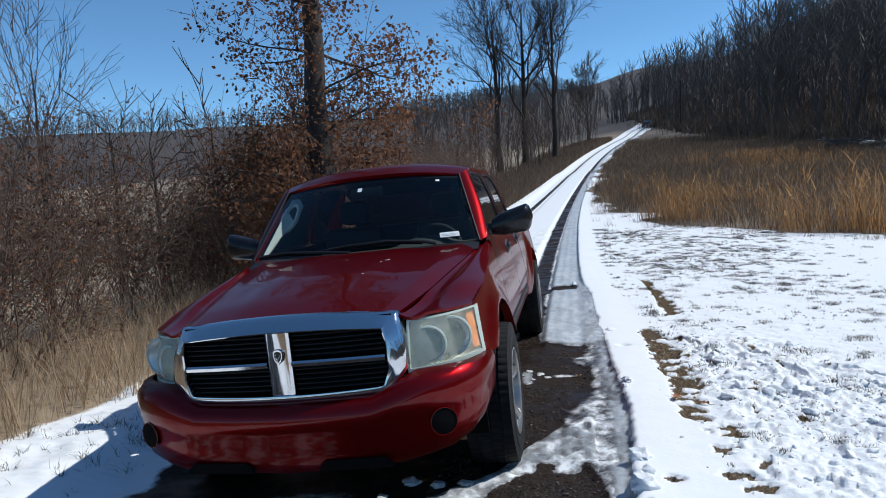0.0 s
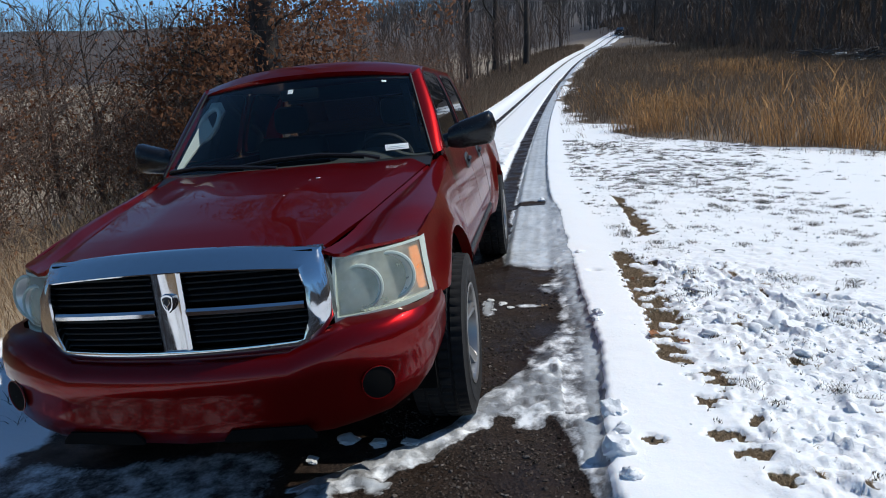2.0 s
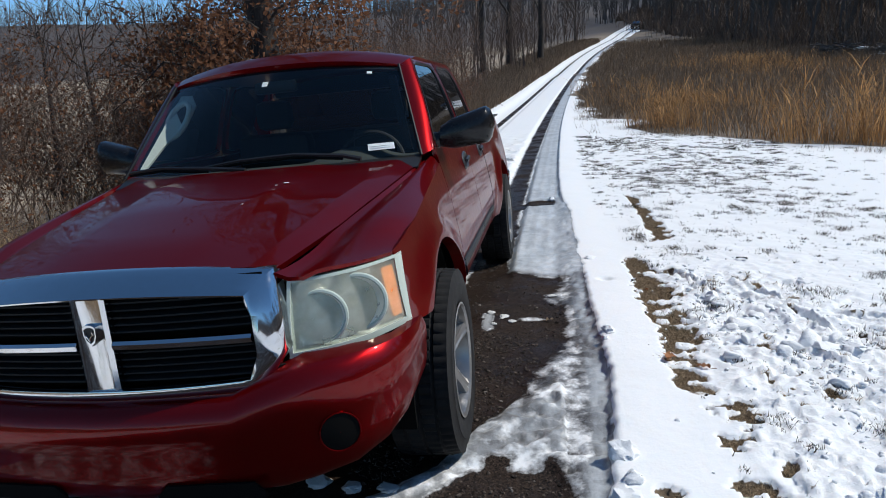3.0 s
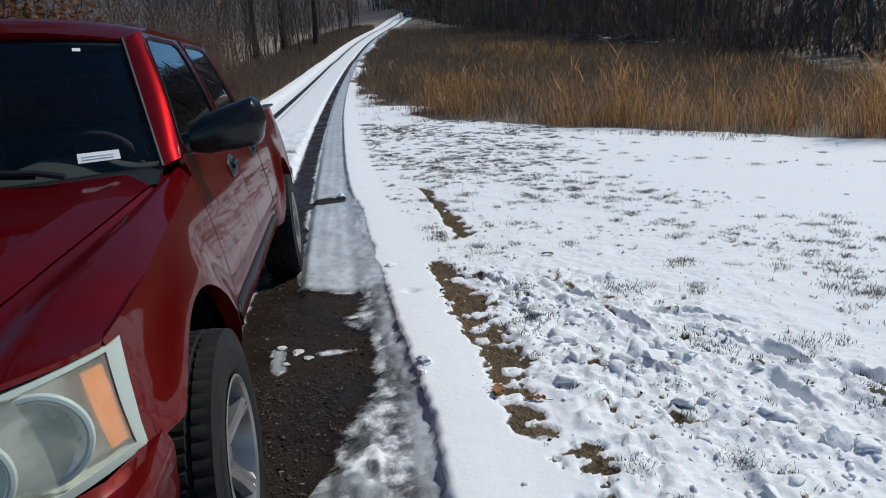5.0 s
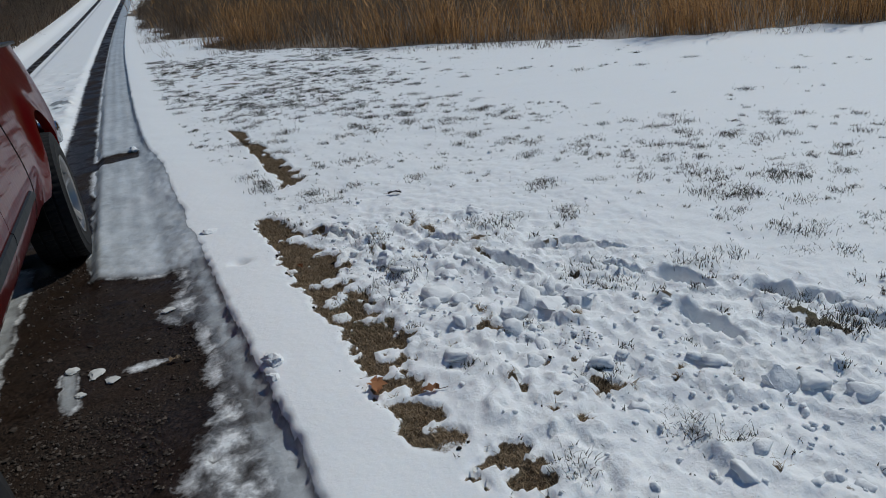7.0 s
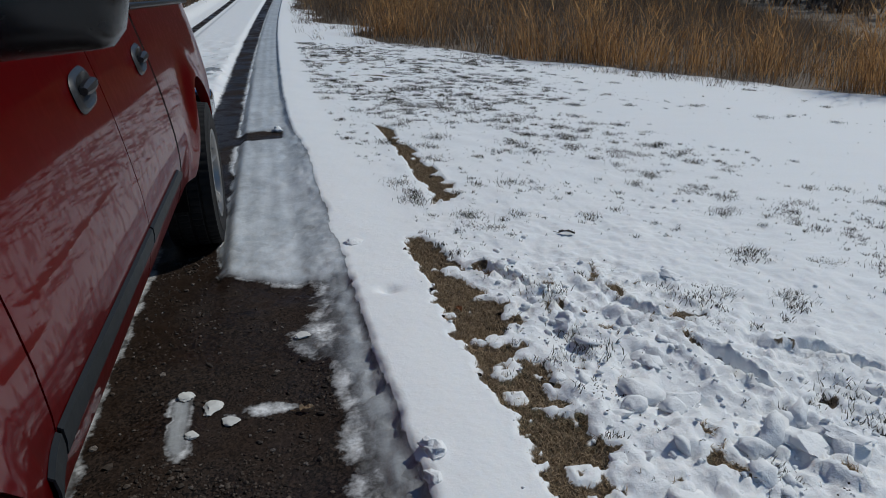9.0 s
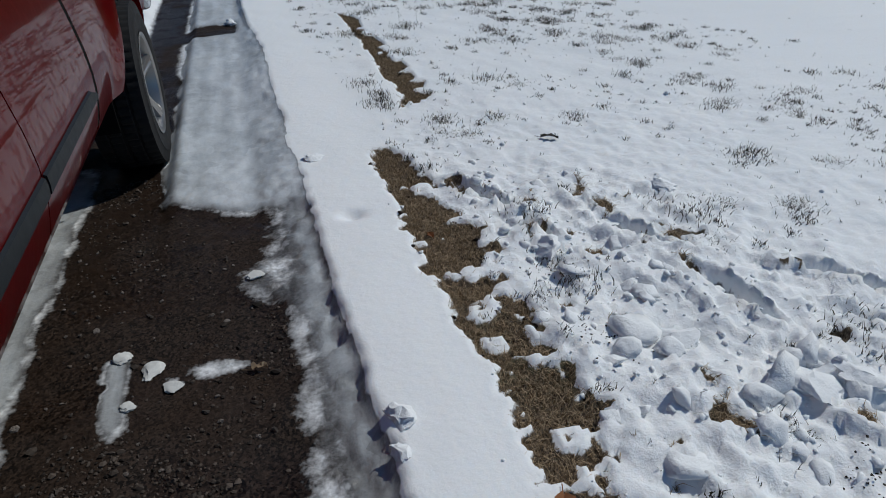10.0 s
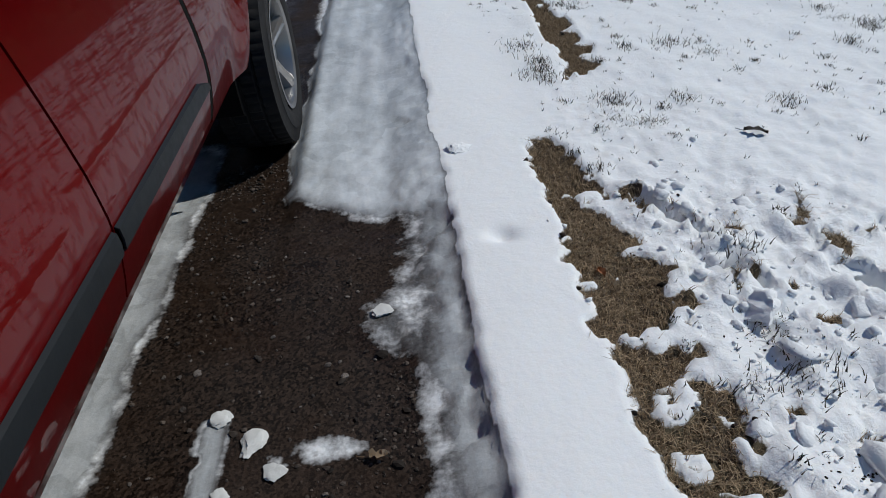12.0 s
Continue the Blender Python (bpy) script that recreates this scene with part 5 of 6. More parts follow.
        part("speck", bm, M_WHITE, truck, "pale speck of dirt")
    return truck


build_truck()

# ---- plants ----
def solid_mesh(name, verts, faces, material, shade=True):
    """A mesh from arrays of points and of quads or triangles."""
    me = bpy.data.meshes.new(name)
    verts, faces = np.asarray(verts, float), np.asarray(faces, int)
    k = faces.shape[1]
    me.vertices.add(len(verts))
    me.vertices.foreach_set("co", verts.ravel())
    me.loops.add(faces.size)
    me.loops.foreach_set("vertex_index", faces.ravel())
    me.polygons.add(len(faces))
    me.polygons.foreach_set("loop_start", np.arange(0, faces.size, k))
    me.polygons.foreach_set("use_smooth", np.full(len(faces), shade))
    me.update(calc_edges=True)
    me.materials.append(material)
    return me


def twig_arrays(segs, sides=4):
    """Prisms along segments (x0 y0 z0 r0 x1 y1 z1 r1)."""
    s = np.asarray(segs, float)
    a, ra, b, rb = s[:, 0:3], s[:, 3], s[:, 4:7], s[:, 7]
    d = b - a
    d /= np.maximum(np.linalg.norm(d, axis=1, keepdims=True), 1e-9)
    ref = np.where(np.abs(d[:, 2:3]) < 0.9, np.array([[0, 0, 1.0]]), np.array([[1.0, 0, 0]]))
    u = np.cross(d, ref)
    u /= np.linalg.norm(u, axis=1, keepdims=True)
    v = np.cross(d, u)
    rings = []
    for p, r in ((a, ra), (b, rb)):
        for k in range(sides):
            t = math.tau * k / sides
            rings.append(p + r[:, None] * (math.cos(t) * u + math.sin(t) * v))
    verts = np.stack(rings, 1).reshape(-1, 3)
    base = np.arange(len(s))[:, None] * (2 * sides)
    faces = np.concatenate([np.concatenate([base + k, base + (k + 1) % sides, base + sides + (k + 1) % sides, base + sides + k], 1) for k in range(sides)], 0)
    return verts, faces


def leaf_arrays(points, size, rg, droop=0.4):
    """Small bent leaf blades, two triangles-wide each, at points."""
    p = np.asarray(points, float)
    n = len(p)
    d = rg.normal(size=(n, 3))
    d[:, 2] -= droop
    d /= np.linalg.norm(d, axis=1, keepdims=True)
    w = np.cross(d, rg.normal(size=(n, 3)))
    w /= np.linalg.norm(w, axis=1, keepdims=True)
    up = np.cross(d, w)
    ln = size * rg.uniform(0.6, 1.3, (n, 1))
    verts = np.stack([p, p + d * ln * 0.5 + w * ln * 0.33 + up * ln * 0.12, p + d * ln, p + d * ln * 0.5 - w * ln * 0.33 + up * ln * 0.12], 1).reshape(-1, 3)
    faces = np.arange(4 * n).reshape(-1, 4)
    return verts, faces


def grow(rg, start, heading, length, radius, depth, segs, tips, spread=0.6, split=3, bend=0.18, lift=0.08, taper=0.62, thin=0.006, sparse=0.0):
    """A limb with side limbs, as segments."""
    p, d = np.array(start, float), np.array(heading, float)
    d /= np.linalg.norm(d)
    pieces = 5 if depth > 1 else 3 if depth > 0 else 2
    r = radius
    for i in range(pieces):
        q = d + rg.normal(size=3) * bend
        q[2] += lift
        d = q / np.linalg.norm(q)
        e = p + d * length / pieces
        r2 = max(thin * 0.5, r * (1 - (1 - taper) / pieces * 1.6))
        segs[min(depth, 3)].append((*p, r, *e, r2))
        p, r = e, r2
        if depth > 0 and i >= (1 if depth > 2 else 0) and rg.random() > sparse:
            for _ in range(split if i == pieces - 1 else max(1, split - 1)):
                side = np.cross(d, rg.normal(size=3))
                side /= np.linalg.norm(side)
                a = spread * rg.uniform(0.6, 1.3)
                h = d * math.cos(a) + side * math.sin(a)
                grow(rg, p, h, length * rg.uniform(0.42, 0.68), max(thin, r * rg.uniform(0.45, 0.65)), depth - 1, segs, tips, spread, split, bend, lift, taper, thin, sparse)
    tips.append(p)


def build_tree(name, label, place, height, radius, seed, depth=4, lean=(0, 0, 1), clear=0.3, spread=0.55, split=2, leaves=0, leaf_size=0.09, leaf_low=0.0, bark=None, thin=0.008, lift=0.10, category="tree", group="", reach=(0.22, 0.36), limb=0.5, per=2, nodes=9):
    rg = np.random.default_rng(seed)
    segs, tips = {k: [] for k in range(4)}, []
    d = np.array(lean, float)
    d /= np.linalg.norm(d)
    p, r = np.array((0, 0, -0.3)), radius * 1.15
    n = nodes
    for i in range(n):
        q = d + rg.normal(size=3) * 0.035
        q /= np.linalg.norm(q)
        e = p + q * height * 0.8 / n
        r2 = radius * (1 - 0.82 * (i + 1) / n)
        segs[3].append((*p, r, *e, r2))
        p, r = e, r2
        if (i + 1) / n > clear:
            for _ in range(per if i > 2 or per > 2 else 1):
                side = np.cross(q, rg.normal(size=3))
                side /= np.linalg.norm(side)
                a = spread * rg.uniform(0.8, 1.5)
                grow(rg, p, q * math.cos(a) + side * math.sin(a), height * rg.uniform(*reach) * (1.1 - 0.5 * i / n), r * limb * rg.uniform(0.8, 1.2), depth - 1, segs, tips, spread, split, 0.16, lift, 0.6, thin)
    tree = thing(name, label, category, group, Matrix.Translation(place))
    thick = segs[3] + segs[2]
    v, f = twig_arrays(thick, 6)
    ob = new("trunk", solid_mesh("trunk", v, f, bark or M_BARK))
    ob.parent = tree
    v, f = twig_arrays(segs[1] + segs[0], 3)
    crown = new("crown", solid_mesh("crown", v, f, bark or M_BARK))
    crown.parent = tree
    if leaves:
        pts = np.array([s[4:7] for s in segs[0] + segs[1]])
        pts = pts[pts[:, 2] > leaf_low]
        weight = np.exp(-pts[:, 2] / (0.45 * height))
        # leaves hang on in bunches, on some twigs and not on others
        bunch = pts[rg.choice(len(pts), leaves // 24, p=weight / weight.sum())]
        pick = np.repeat(bunch, 24, 0) + rg.normal(size=(len(bunch) * 24, 3)) * (0.13, 0.13, 0.11)
        v, f = leaf_arrays(pick, leaf_size, rg)
        lf = new("leaves", solid_mesh("leaves", v, f, M_OAKLEAF, False))
        lf.parent = tree
        tagged(lf, "withered brown leaves", kind="stuff")
    return tree


def blades(xs, ys, zs, height, width, rg, lean=0.25, curl=0.5, wind=(0, 0), pieces=3):
    """Tapered, bent grass blades as one set of quads."""
    n = len(xs)
    h = height * np.ones(n)
    az = rg.uniform(0, math.tau, n)
    dx, dy = np.cos(az) * lean * rg.uniform(0.2, 1.4, n) + wind[0], np.sin(az) * lean * rg.uniform(0.2, 1.4, n) + wind[1]
    face = rg.uniform(0, math.tau, n)
    wx, wy = np.cos(face), np.sin(face)
    rows = []
    for k in range(pieces + 1):
        t = k / pieces
        bend = t * (1 - curl) + curl * t * t
        px, py = xs + dx * h * bend, ys + dy * h * bend
        pz = zs + h * (t - 0.5 * curl * np.hypot(dx, dy) * t * t * t)
        w = width * (1 - 0.85 * t) * 0.5
        rows += [np.stack([px - wx * w, py - wy * w, pz], -1), np.stack([px + wx * w, py + wy * w, pz], -1)]
    verts = np.stack(rows, 1).reshape(-1, 3)
    base = np.arange(n)[:, None] * (2 * (pieces + 1))
    faces = np.concatenate([np.concatenate([base + 2 * k, base + 2 * k + 1, base + 2 * k + 3, base + 2 * k + 2], 1) for k in range(pieces)], 0)
    return verts, faces


def stuff(name, arrays, material, label, category, shade=False):
    vs, fs, off = [], [], 0
    for v, f in arrays:
        vs.append(v)
        fs.append(f + off)
        off += len(v)
    ob = new(name, solid_mesh(name, np.concatenate(vs), np.concatenate(fs), material, shade))
    return tagged(ob, label, category, kind="stuff")


G = np.random.default_rng(11)


def scatter(n, x0, x1, y0, y1, keep):
    """Random places in a box, kept by a rule on x, y and the ground's masks."""
    x, y = G.uniform(x0, x1, n), G.uniform(y0, y1, n)
    z, gravel, ice, turf, field = land(x, y)[:5]
    k = keep(x, y, gravel, ice, turf, field)
    return x[k], y[k], z[k]


# the field on the right: tall tan grass in stands along its near edge, brown weeds between and behind
def grass_stand(x, y):
    """How thickly the tall tan grass stands at x, y."""
    d = x - road_x(y) - grass_edge(y)
    patch = fbm(x * 0.8, y * 0.8, 3, 77)
    near_edge = smooth(5.6, 7.4, y + patch) * smooth(15.2, 13.0, y + 1.2 * patch) * smooth(4.2, 1.2, d + 1.2 * patch)
    clump = np.exp(-(((y - 17.9) / 0.9) ** 2 + ((d - 0.9) / 0.8) ** 2)) + 0.5 * np.exp(-(((y - 25.0) / 2.0) ** 2 + ((d - 3.5) / 1.6) ** 2))
    back = 0.12 * smooth(0.1, 0.5, patch) * (y < 40)
    hill = 0.55 * np.exp(-(((x - 17.5) / 4.5) ** 2 + ((y - 56) / 9.0) ** 2)) * smooth(-0.3, 0.3, patch)
    return np.clip((near_edge * (0.15 + 0.85 * smooth(-0.30, 0.20, patch)) + clump + back + hill), 0, 1)


def tall_grass():
    x, y, z = scatter(640000, 2, 24, 2.5, 68, lambda x, y, g, i, t, f: (x - road_x(y) > grass_edge(y)) & (G.random(len(x)) < 0.75 * grass_stand(x, y) * np.clip(13 / (y + 1), 0.22, 1)))
    tone = fbm(x * 0.8, y * 0.8, 3, 77) + 0.35 * fbm(x * 2.5, y * 2.5, 2, 78)
    hgt = (0.85 + 0.75 * smooth(-0.40, 0.40, tone)) * G.uniform(0.35, 1.2, len(x)) * (1 - 0.3 * smooth(20, 40, y)) * (0.75 + 0.25 * grass_stand(x, y))
    gust = 0.34 * vnoise(x * 0.7, y * 0.7, 79)
    stems = blades(x, y, z - 0.02, hgt, 0.0055 + 0.00045 * y, G, 0.38, 0.75, (-0.08 + gust, -0.03))
    # feathery seed heads on one stem in four
    k = G.random(len(x)) < 0.25
    heads = blades(x[k], y[k], z[k] + 0.74 * hgt[k], 0.30 * hgt[k], 0.014 + 0.0006 * y[k], G, 0.75, 0.4, (-0.10, -0.05), 2)
    stuff("tall_grass", [stems, heads], M_DRYGRASS, "tall tan dry grass standing behind the snowy verge", "grass")
    weeds = []
    x, y, z = scatter(520000, 2, 60, 5, 110, lambda x, y, g, i, t, f: (x - road_x(y) > np.maximum(grass_edge(y), 1.9) - 0.1) & (x < 10 + 0.50 * y) & (G.random(len(x)) < np.clip(26 / (y + 2), 0.18, 1)))
    hgt = G.uniform(0.15, 0.75, len(x)) * (0.7 + 0.5 * smooth(-0.3, 0.4, fbm(x * 0.5, y * 0.5, 3, 81))) * (0.9 + 0.003 * y)
    weeds.append(blades(x, y, z - 0.02, hgt, 0.004 + 0.00055 * y, G, 0.5, 0.3, (0, 0), 2))
    # low brown weeds that spill over the snow's edge
    x, y, z = scatter(60000, 1.8, 12, 6, 34, lambda x, y, g, i, t, f: (np.abs(x - road_x(y) - grass_edge(y) + 0.5) < 0.9) & (x - road_x(y) > 1.7) & (G.random(len(x)) < smooth(0.0, 0.35, fbm(x * 1.2, y * 1.2, 3, 83))))
    weeds.append(blades(x, y, z - 0.01, G.uniform(0.05, 0.28, len(x)), 0.007, G, 0.9, 0.4, (0, 0), 2))
    x, y, z = scatter(64000, -1.6, 0, 8, 120, lambda x, y, g, i, t, f: x > -99)
    s = -1.95 - np.abs(G.normal(0, 2.6, len(x)))
    x = road_x(y) + s
    z = land(x, y)[0]
    weeds.append(blades(x, y, z, G.uniform(0.2, 0.9, len(x)), 0.007 + 0.0007 * y, G, 0.45, 0.3, (0, 0), 2))
    stuff("weeds", weeds, M_WEED, "dead brown weeds covering the field", "weeds")


tall_grass()


# straw along the left verge
def left_straw():
    x, y, z = scatter(34000, -5.2, -1.9, -7, 14, lambda x, y, g, i, t, f: (x < -2.15 + 0.2 * vnoise(y * 2, y * 0, 4)) & (G.random(len(x)) < np.exp((x + 2.2) / 1.3)))
    stuff("verge_straw", [blades(x, y, z - 0.01, G.uniform(0.2, 0.75, len(x)), 0.007, G, 0.45, 0.5)], M_STRAW, "pale dry straw along the snowy verge", "grass")


left_straw()


# short tufts that stand through the snow, and the matted strip beside the track
def small_grass():
    arrays = []
    x, y, z = scatter(46000, 1.75, 9, -4.5, 16, lambda x, y, g, i, t, f: (G.random(len(x)) < smooth(-4.5, -0.5, y)) & (x - road_x(y) > 1.95 - 0.2 * smooth(4, 7, y)) & (f < 0.3) & (G.random(len(x)) < (0.10 + 0.55 * smooth(-0.30, 0.45, fbm(x * 1.1, y * 1.1, 4, 91))) * (1 + 0.5 * smooth(6, 9, y)) * (1 - 0.93 * smooth(4.6, 6.5, x + 0.5 * (y - 4) * (y < 8)))))
    for k in range(len(x)):
        pick = G.random()
        m = int(G.integers(2, 7) if pick < 0.76 else G.integers(16, 44) if pick < 0.92 else G.integers(70, 150))
        r = 0.004 + 0.00036 * m
        arrays.append(blades(x[k] + G.normal(0, r, m), y[k] + G.normal(0, r, m), np.full(m, z[k] - 0.005), G.uniform(0.006, 0.022, m) * (1 + 0.010 * min(m, 70)), 0.0042, G, 0.6, 0.5, (0, 0), 2))
    for bx, by in ((2.60, 1.13), (2.62, 0.90), (2.18, 1.06), (2.53, 1.37), (4.39, 2.84), (4.18, 2.43), (3.39, 2.78), (4.16, 3.73), (3.49, 3.33), (3.90, 4.88), (3.14, 5.72), (4.57, 4.92), (3.87, 1.69), (4.18, 1.84), (4.99, 2.34), (4.90, 2.55), (4.02, 4.51), (3.95, 4.03), (3.89, 3.12), (3.60, 3.38), (3.11, 2.92), (2.39, 3.92), (2.94, 4.62), (2.87, 2.63), (3.27, 5.92), (4.10, 4.53), (4.72, 5.05), (3.82, 5.04), (4.21, 3.80), (4.25, 2.37), (3.40, 2.82), (2.27, 3.97), (2.53, 5.97), (4.73, 6.41), (4.38, 7.39), (5.11, 9.77), (2.50, 1.36), (2.58, 1.02), (2.49, 1.79)):
        bz = ground_z(bx, by)
        m = int(G.integers(110, 220))
        arrays.append(blades(bx + G.normal(0, 0.042, m), by + G.normal(0, 0.036, m), np.full(m, bz - 0.01), G.uniform(0.006, 0.034, m), 0.0032, G, 0.9, 0.5, (0, 0), 2))
    x, y, z = scatter(2600, -2.5, -1.35, -2.0, 1.5, lambda x, y, g, i, t, f: (G.random(len(x)) < 0.5 * smooth(-0.1, 0.4, fbm(x * 2, y * 2, 3, 92)) + 0.04))
    for k in range(len(x)):
        m = int(G.integers(3, 14))
        arrays.append(blades(x[k] + G.normal(0, 0.02, m), y[k] + G.normal(0, 0.02, m), np.full(m, z[k] - 0.012), G.uniform(0.02, 0.09, m), 0.005, G, 1.0, 0.5, (0, 0), 2))
    stuff("grass_tufts", arrays, M_TUFT, "small dead grass tufts poking through the snow", "grass")
    x, y, z = scatter(340000, 1.7, 2.8, 0.2, 7, lambda x, y, g, i, t, f: t > 0.40 + 0.25 * G.random(len(x)))
    stuff("matted_grass", [blades(x, y, z - 0.003, G.uniform(0.010, 0.036, len(x)), 0.0036, G, 1.3, 0.8, (0, 0), 2)], M_MAT, "brown matted dead grass in a thawed strip", "grass")


small_grass()


# ---- trees, near to far ----
build_tree("oak_tree", "tall dark oak trunk with withered brown leaves", (-2.12, 6.5, ground_z(-2.12, 6.5)), 11.0, 0.21, 3, depth=3, lean=(-0.015, 0.02, 1), clear=0.05, spread=1.15, split=2, leaves=16800, leaf_size=0.065, leaf_low=0.8, lift=-0.03, reach=(0.085, 0.135), limb=0.14, per=4, nodes=14, thin=0.005)
for i, (px, py, hh, rr) in enumerate(((0.3, 75.0, 21, 0.42), (-2.9, 76.0, 22, 0.46), (-5.8, 74.0, 21, 0.44))):
    build_tree("bare_tree", "leafless dark tree beside the uphill track", (px, py, ground_z(px, py) - 0.2), hh, rr, 21 + i, depth=4, clear=0.24, spread=0.62, split=2, thin=0.022, lift=0.14, group="bare trees")
build_tree("bare_tree", "leafless grey tree far up the track", (5.5, 118.0, ground_z(5.5, 118.0)), 13, 0.25, 40, depth=4, clear=0.2, spread=0.5, thin=0.03, bark=M_BARK_GREY, group="bare trees")
build_tree("sapling", "slender pale leafless sapling in the brush", (-5.3, 5.0, ground_z(-5.3, 5.0)), 4.6, 0.045, 51, depth=3, clear=0.2, spread=0.45, thin=0.004, bark=M_BARK_GREY, group="saplings")
for i, (px, py, hh, rr) in enumerate(((-6.6, 9.5, 4.0, 0.07), (-8.2, 10.5, 4.6, 0.08), (-4.6, 8.3, 3.9, 0.06), (-3.9, 11.0, 4.6, 0.07))):
    build_tree("snag", "broken dark snag rising from the brush", (px, py, ground_z(px, py)), hh, rr, 60 + i, depth=2 if i < 3 else 3, clear=0.55, spread=0.6, thin=0.012, group="snags")


# brush on the left: several kinds of shrub, repeated
def shrub(seed, height, leafy):
    rg = np.random.default_rng(seed)
    segs, tips = {k: [] for k in range(4)}, []
    for _ in range(5):
        a, t = rg.uniform(0, math.tau), rg.uniform(0.1, 0.6)
        grow(rg, (rg.normal(0, 0.15), rg.normal(0, 0.15), -0.1), (math.cos(a) * math.sin(t), math.sin(a) * math.sin(t), math.cos(t)), height * rg.uniform(0.6, 1.0), 0.012, 2, segs, tips, 0.7, 3, 0.25, 0.04, 0.6, 0.0035)
    bush = thing("shrub", "leafless brown thorny shrub in the roadside brush", "shrub", "roadside brush")
    v, f = twig_arrays(segs[2] + segs[1] + segs[0], 3)
    ob = new("branchwork", solid_mesh("branchwork", v, f, M_TWIG))
    ob.parent = bush
    tagged(ob, kind="stuff")
    if leafy:
        pts = np.array([s[4:7] for s in segs[0]])
        pts = pts[rg.choice(len(pts), leafy)] + rg.normal(size=(leafy, 3)) * 0.05
        v, f = leaf_arrays(pts, 0.040, rg)
        lf = new("leaves", solid_mesh("leaves", v, f, M_OAKLEAF, False))
        lf.parent = bush
        tagged(lf, "withered brown leaves", kind="stuff")
    return bush


def brush():
    kinds = [shrub(100, 1.5, 800), shrub(101, 1.9, 1100), shrub(102, 1.3, 500), shrub(103, 2.1, 650), shrub(104, 1.7, 1500)]
    rg = random.Random(5)
    spots = []
    while len(spots) < 118:
        y = rg.uniform(-1.5, 29)
        s = -2.9 - abs(rg.gauss(0, 2.2)) - (1.0 if y < 1 else 0)
        x = s + float(road_x(y))
        if all((x - a) ** 2 + (y - b) ** 2 > 0.30 for a, b in spots):
            spots.append((x, y))
    used = set()
    for n, (x, y) in enumerate(spots):
        k = rg.randrange(5)
        m = Matrix.LocRotScale((x, y, ground_z(x, y)), Euler((0, 0, rg.uniform(0, 6.28))), None)
        if k not in used:
            kinds[k].matrix_basis = m
            used.add(k)
        else:
            copy_thing(kinds[k], m)


brush()


# a dark evergreen in the brush
def cedar(place, height, seed):
    rg = np.random.default_rng(seed)
    segs, pts = [(0, 0, -0.1, 0.05, 0, 0, height, 0.01)], []
    for _ in range(44):
        z = rg.uniform(0.15, 0.95) * height
        a, ln = rg.uniform(0, math.tau), (height - z) * rg.uniform(0.25, 0.4) + 0.1
        e = (math.cos(a) * ln, math.sin(a) * ln, z + ln * 0.4)
        segs.append((0, 0, z, 0.010, *e, 0.003))
        for t in rg.uniform(0.25, 1.0, 26):
            pts.append((e[0] * t, e[1] * t, z + ln * 0.4 * t))
    tree = thing("cedar", "dark green cedar among the brown brush", "tree", m=Matrix.Translation(place))
    v, f = twig_arrays(segs, 5)
    new("trunk", solid_mesh("trunk", v, f, M_BARK)).parent = tree
    v, f = leaf_arrays(np.array(pts) + rg.normal(size=(len(pts), 3)) * 0.07, 0.07, rg, 0.1)
    ob = new("crown", solid_mesh("crown", v, f, M_CEDAR, False))
    ob.parent = tree
    tagged(ob, "dark green needles", kind="stuff")


cedar((-3.6, 7.6, ground_z(-3.6, 7.6)), 2.7, 5)


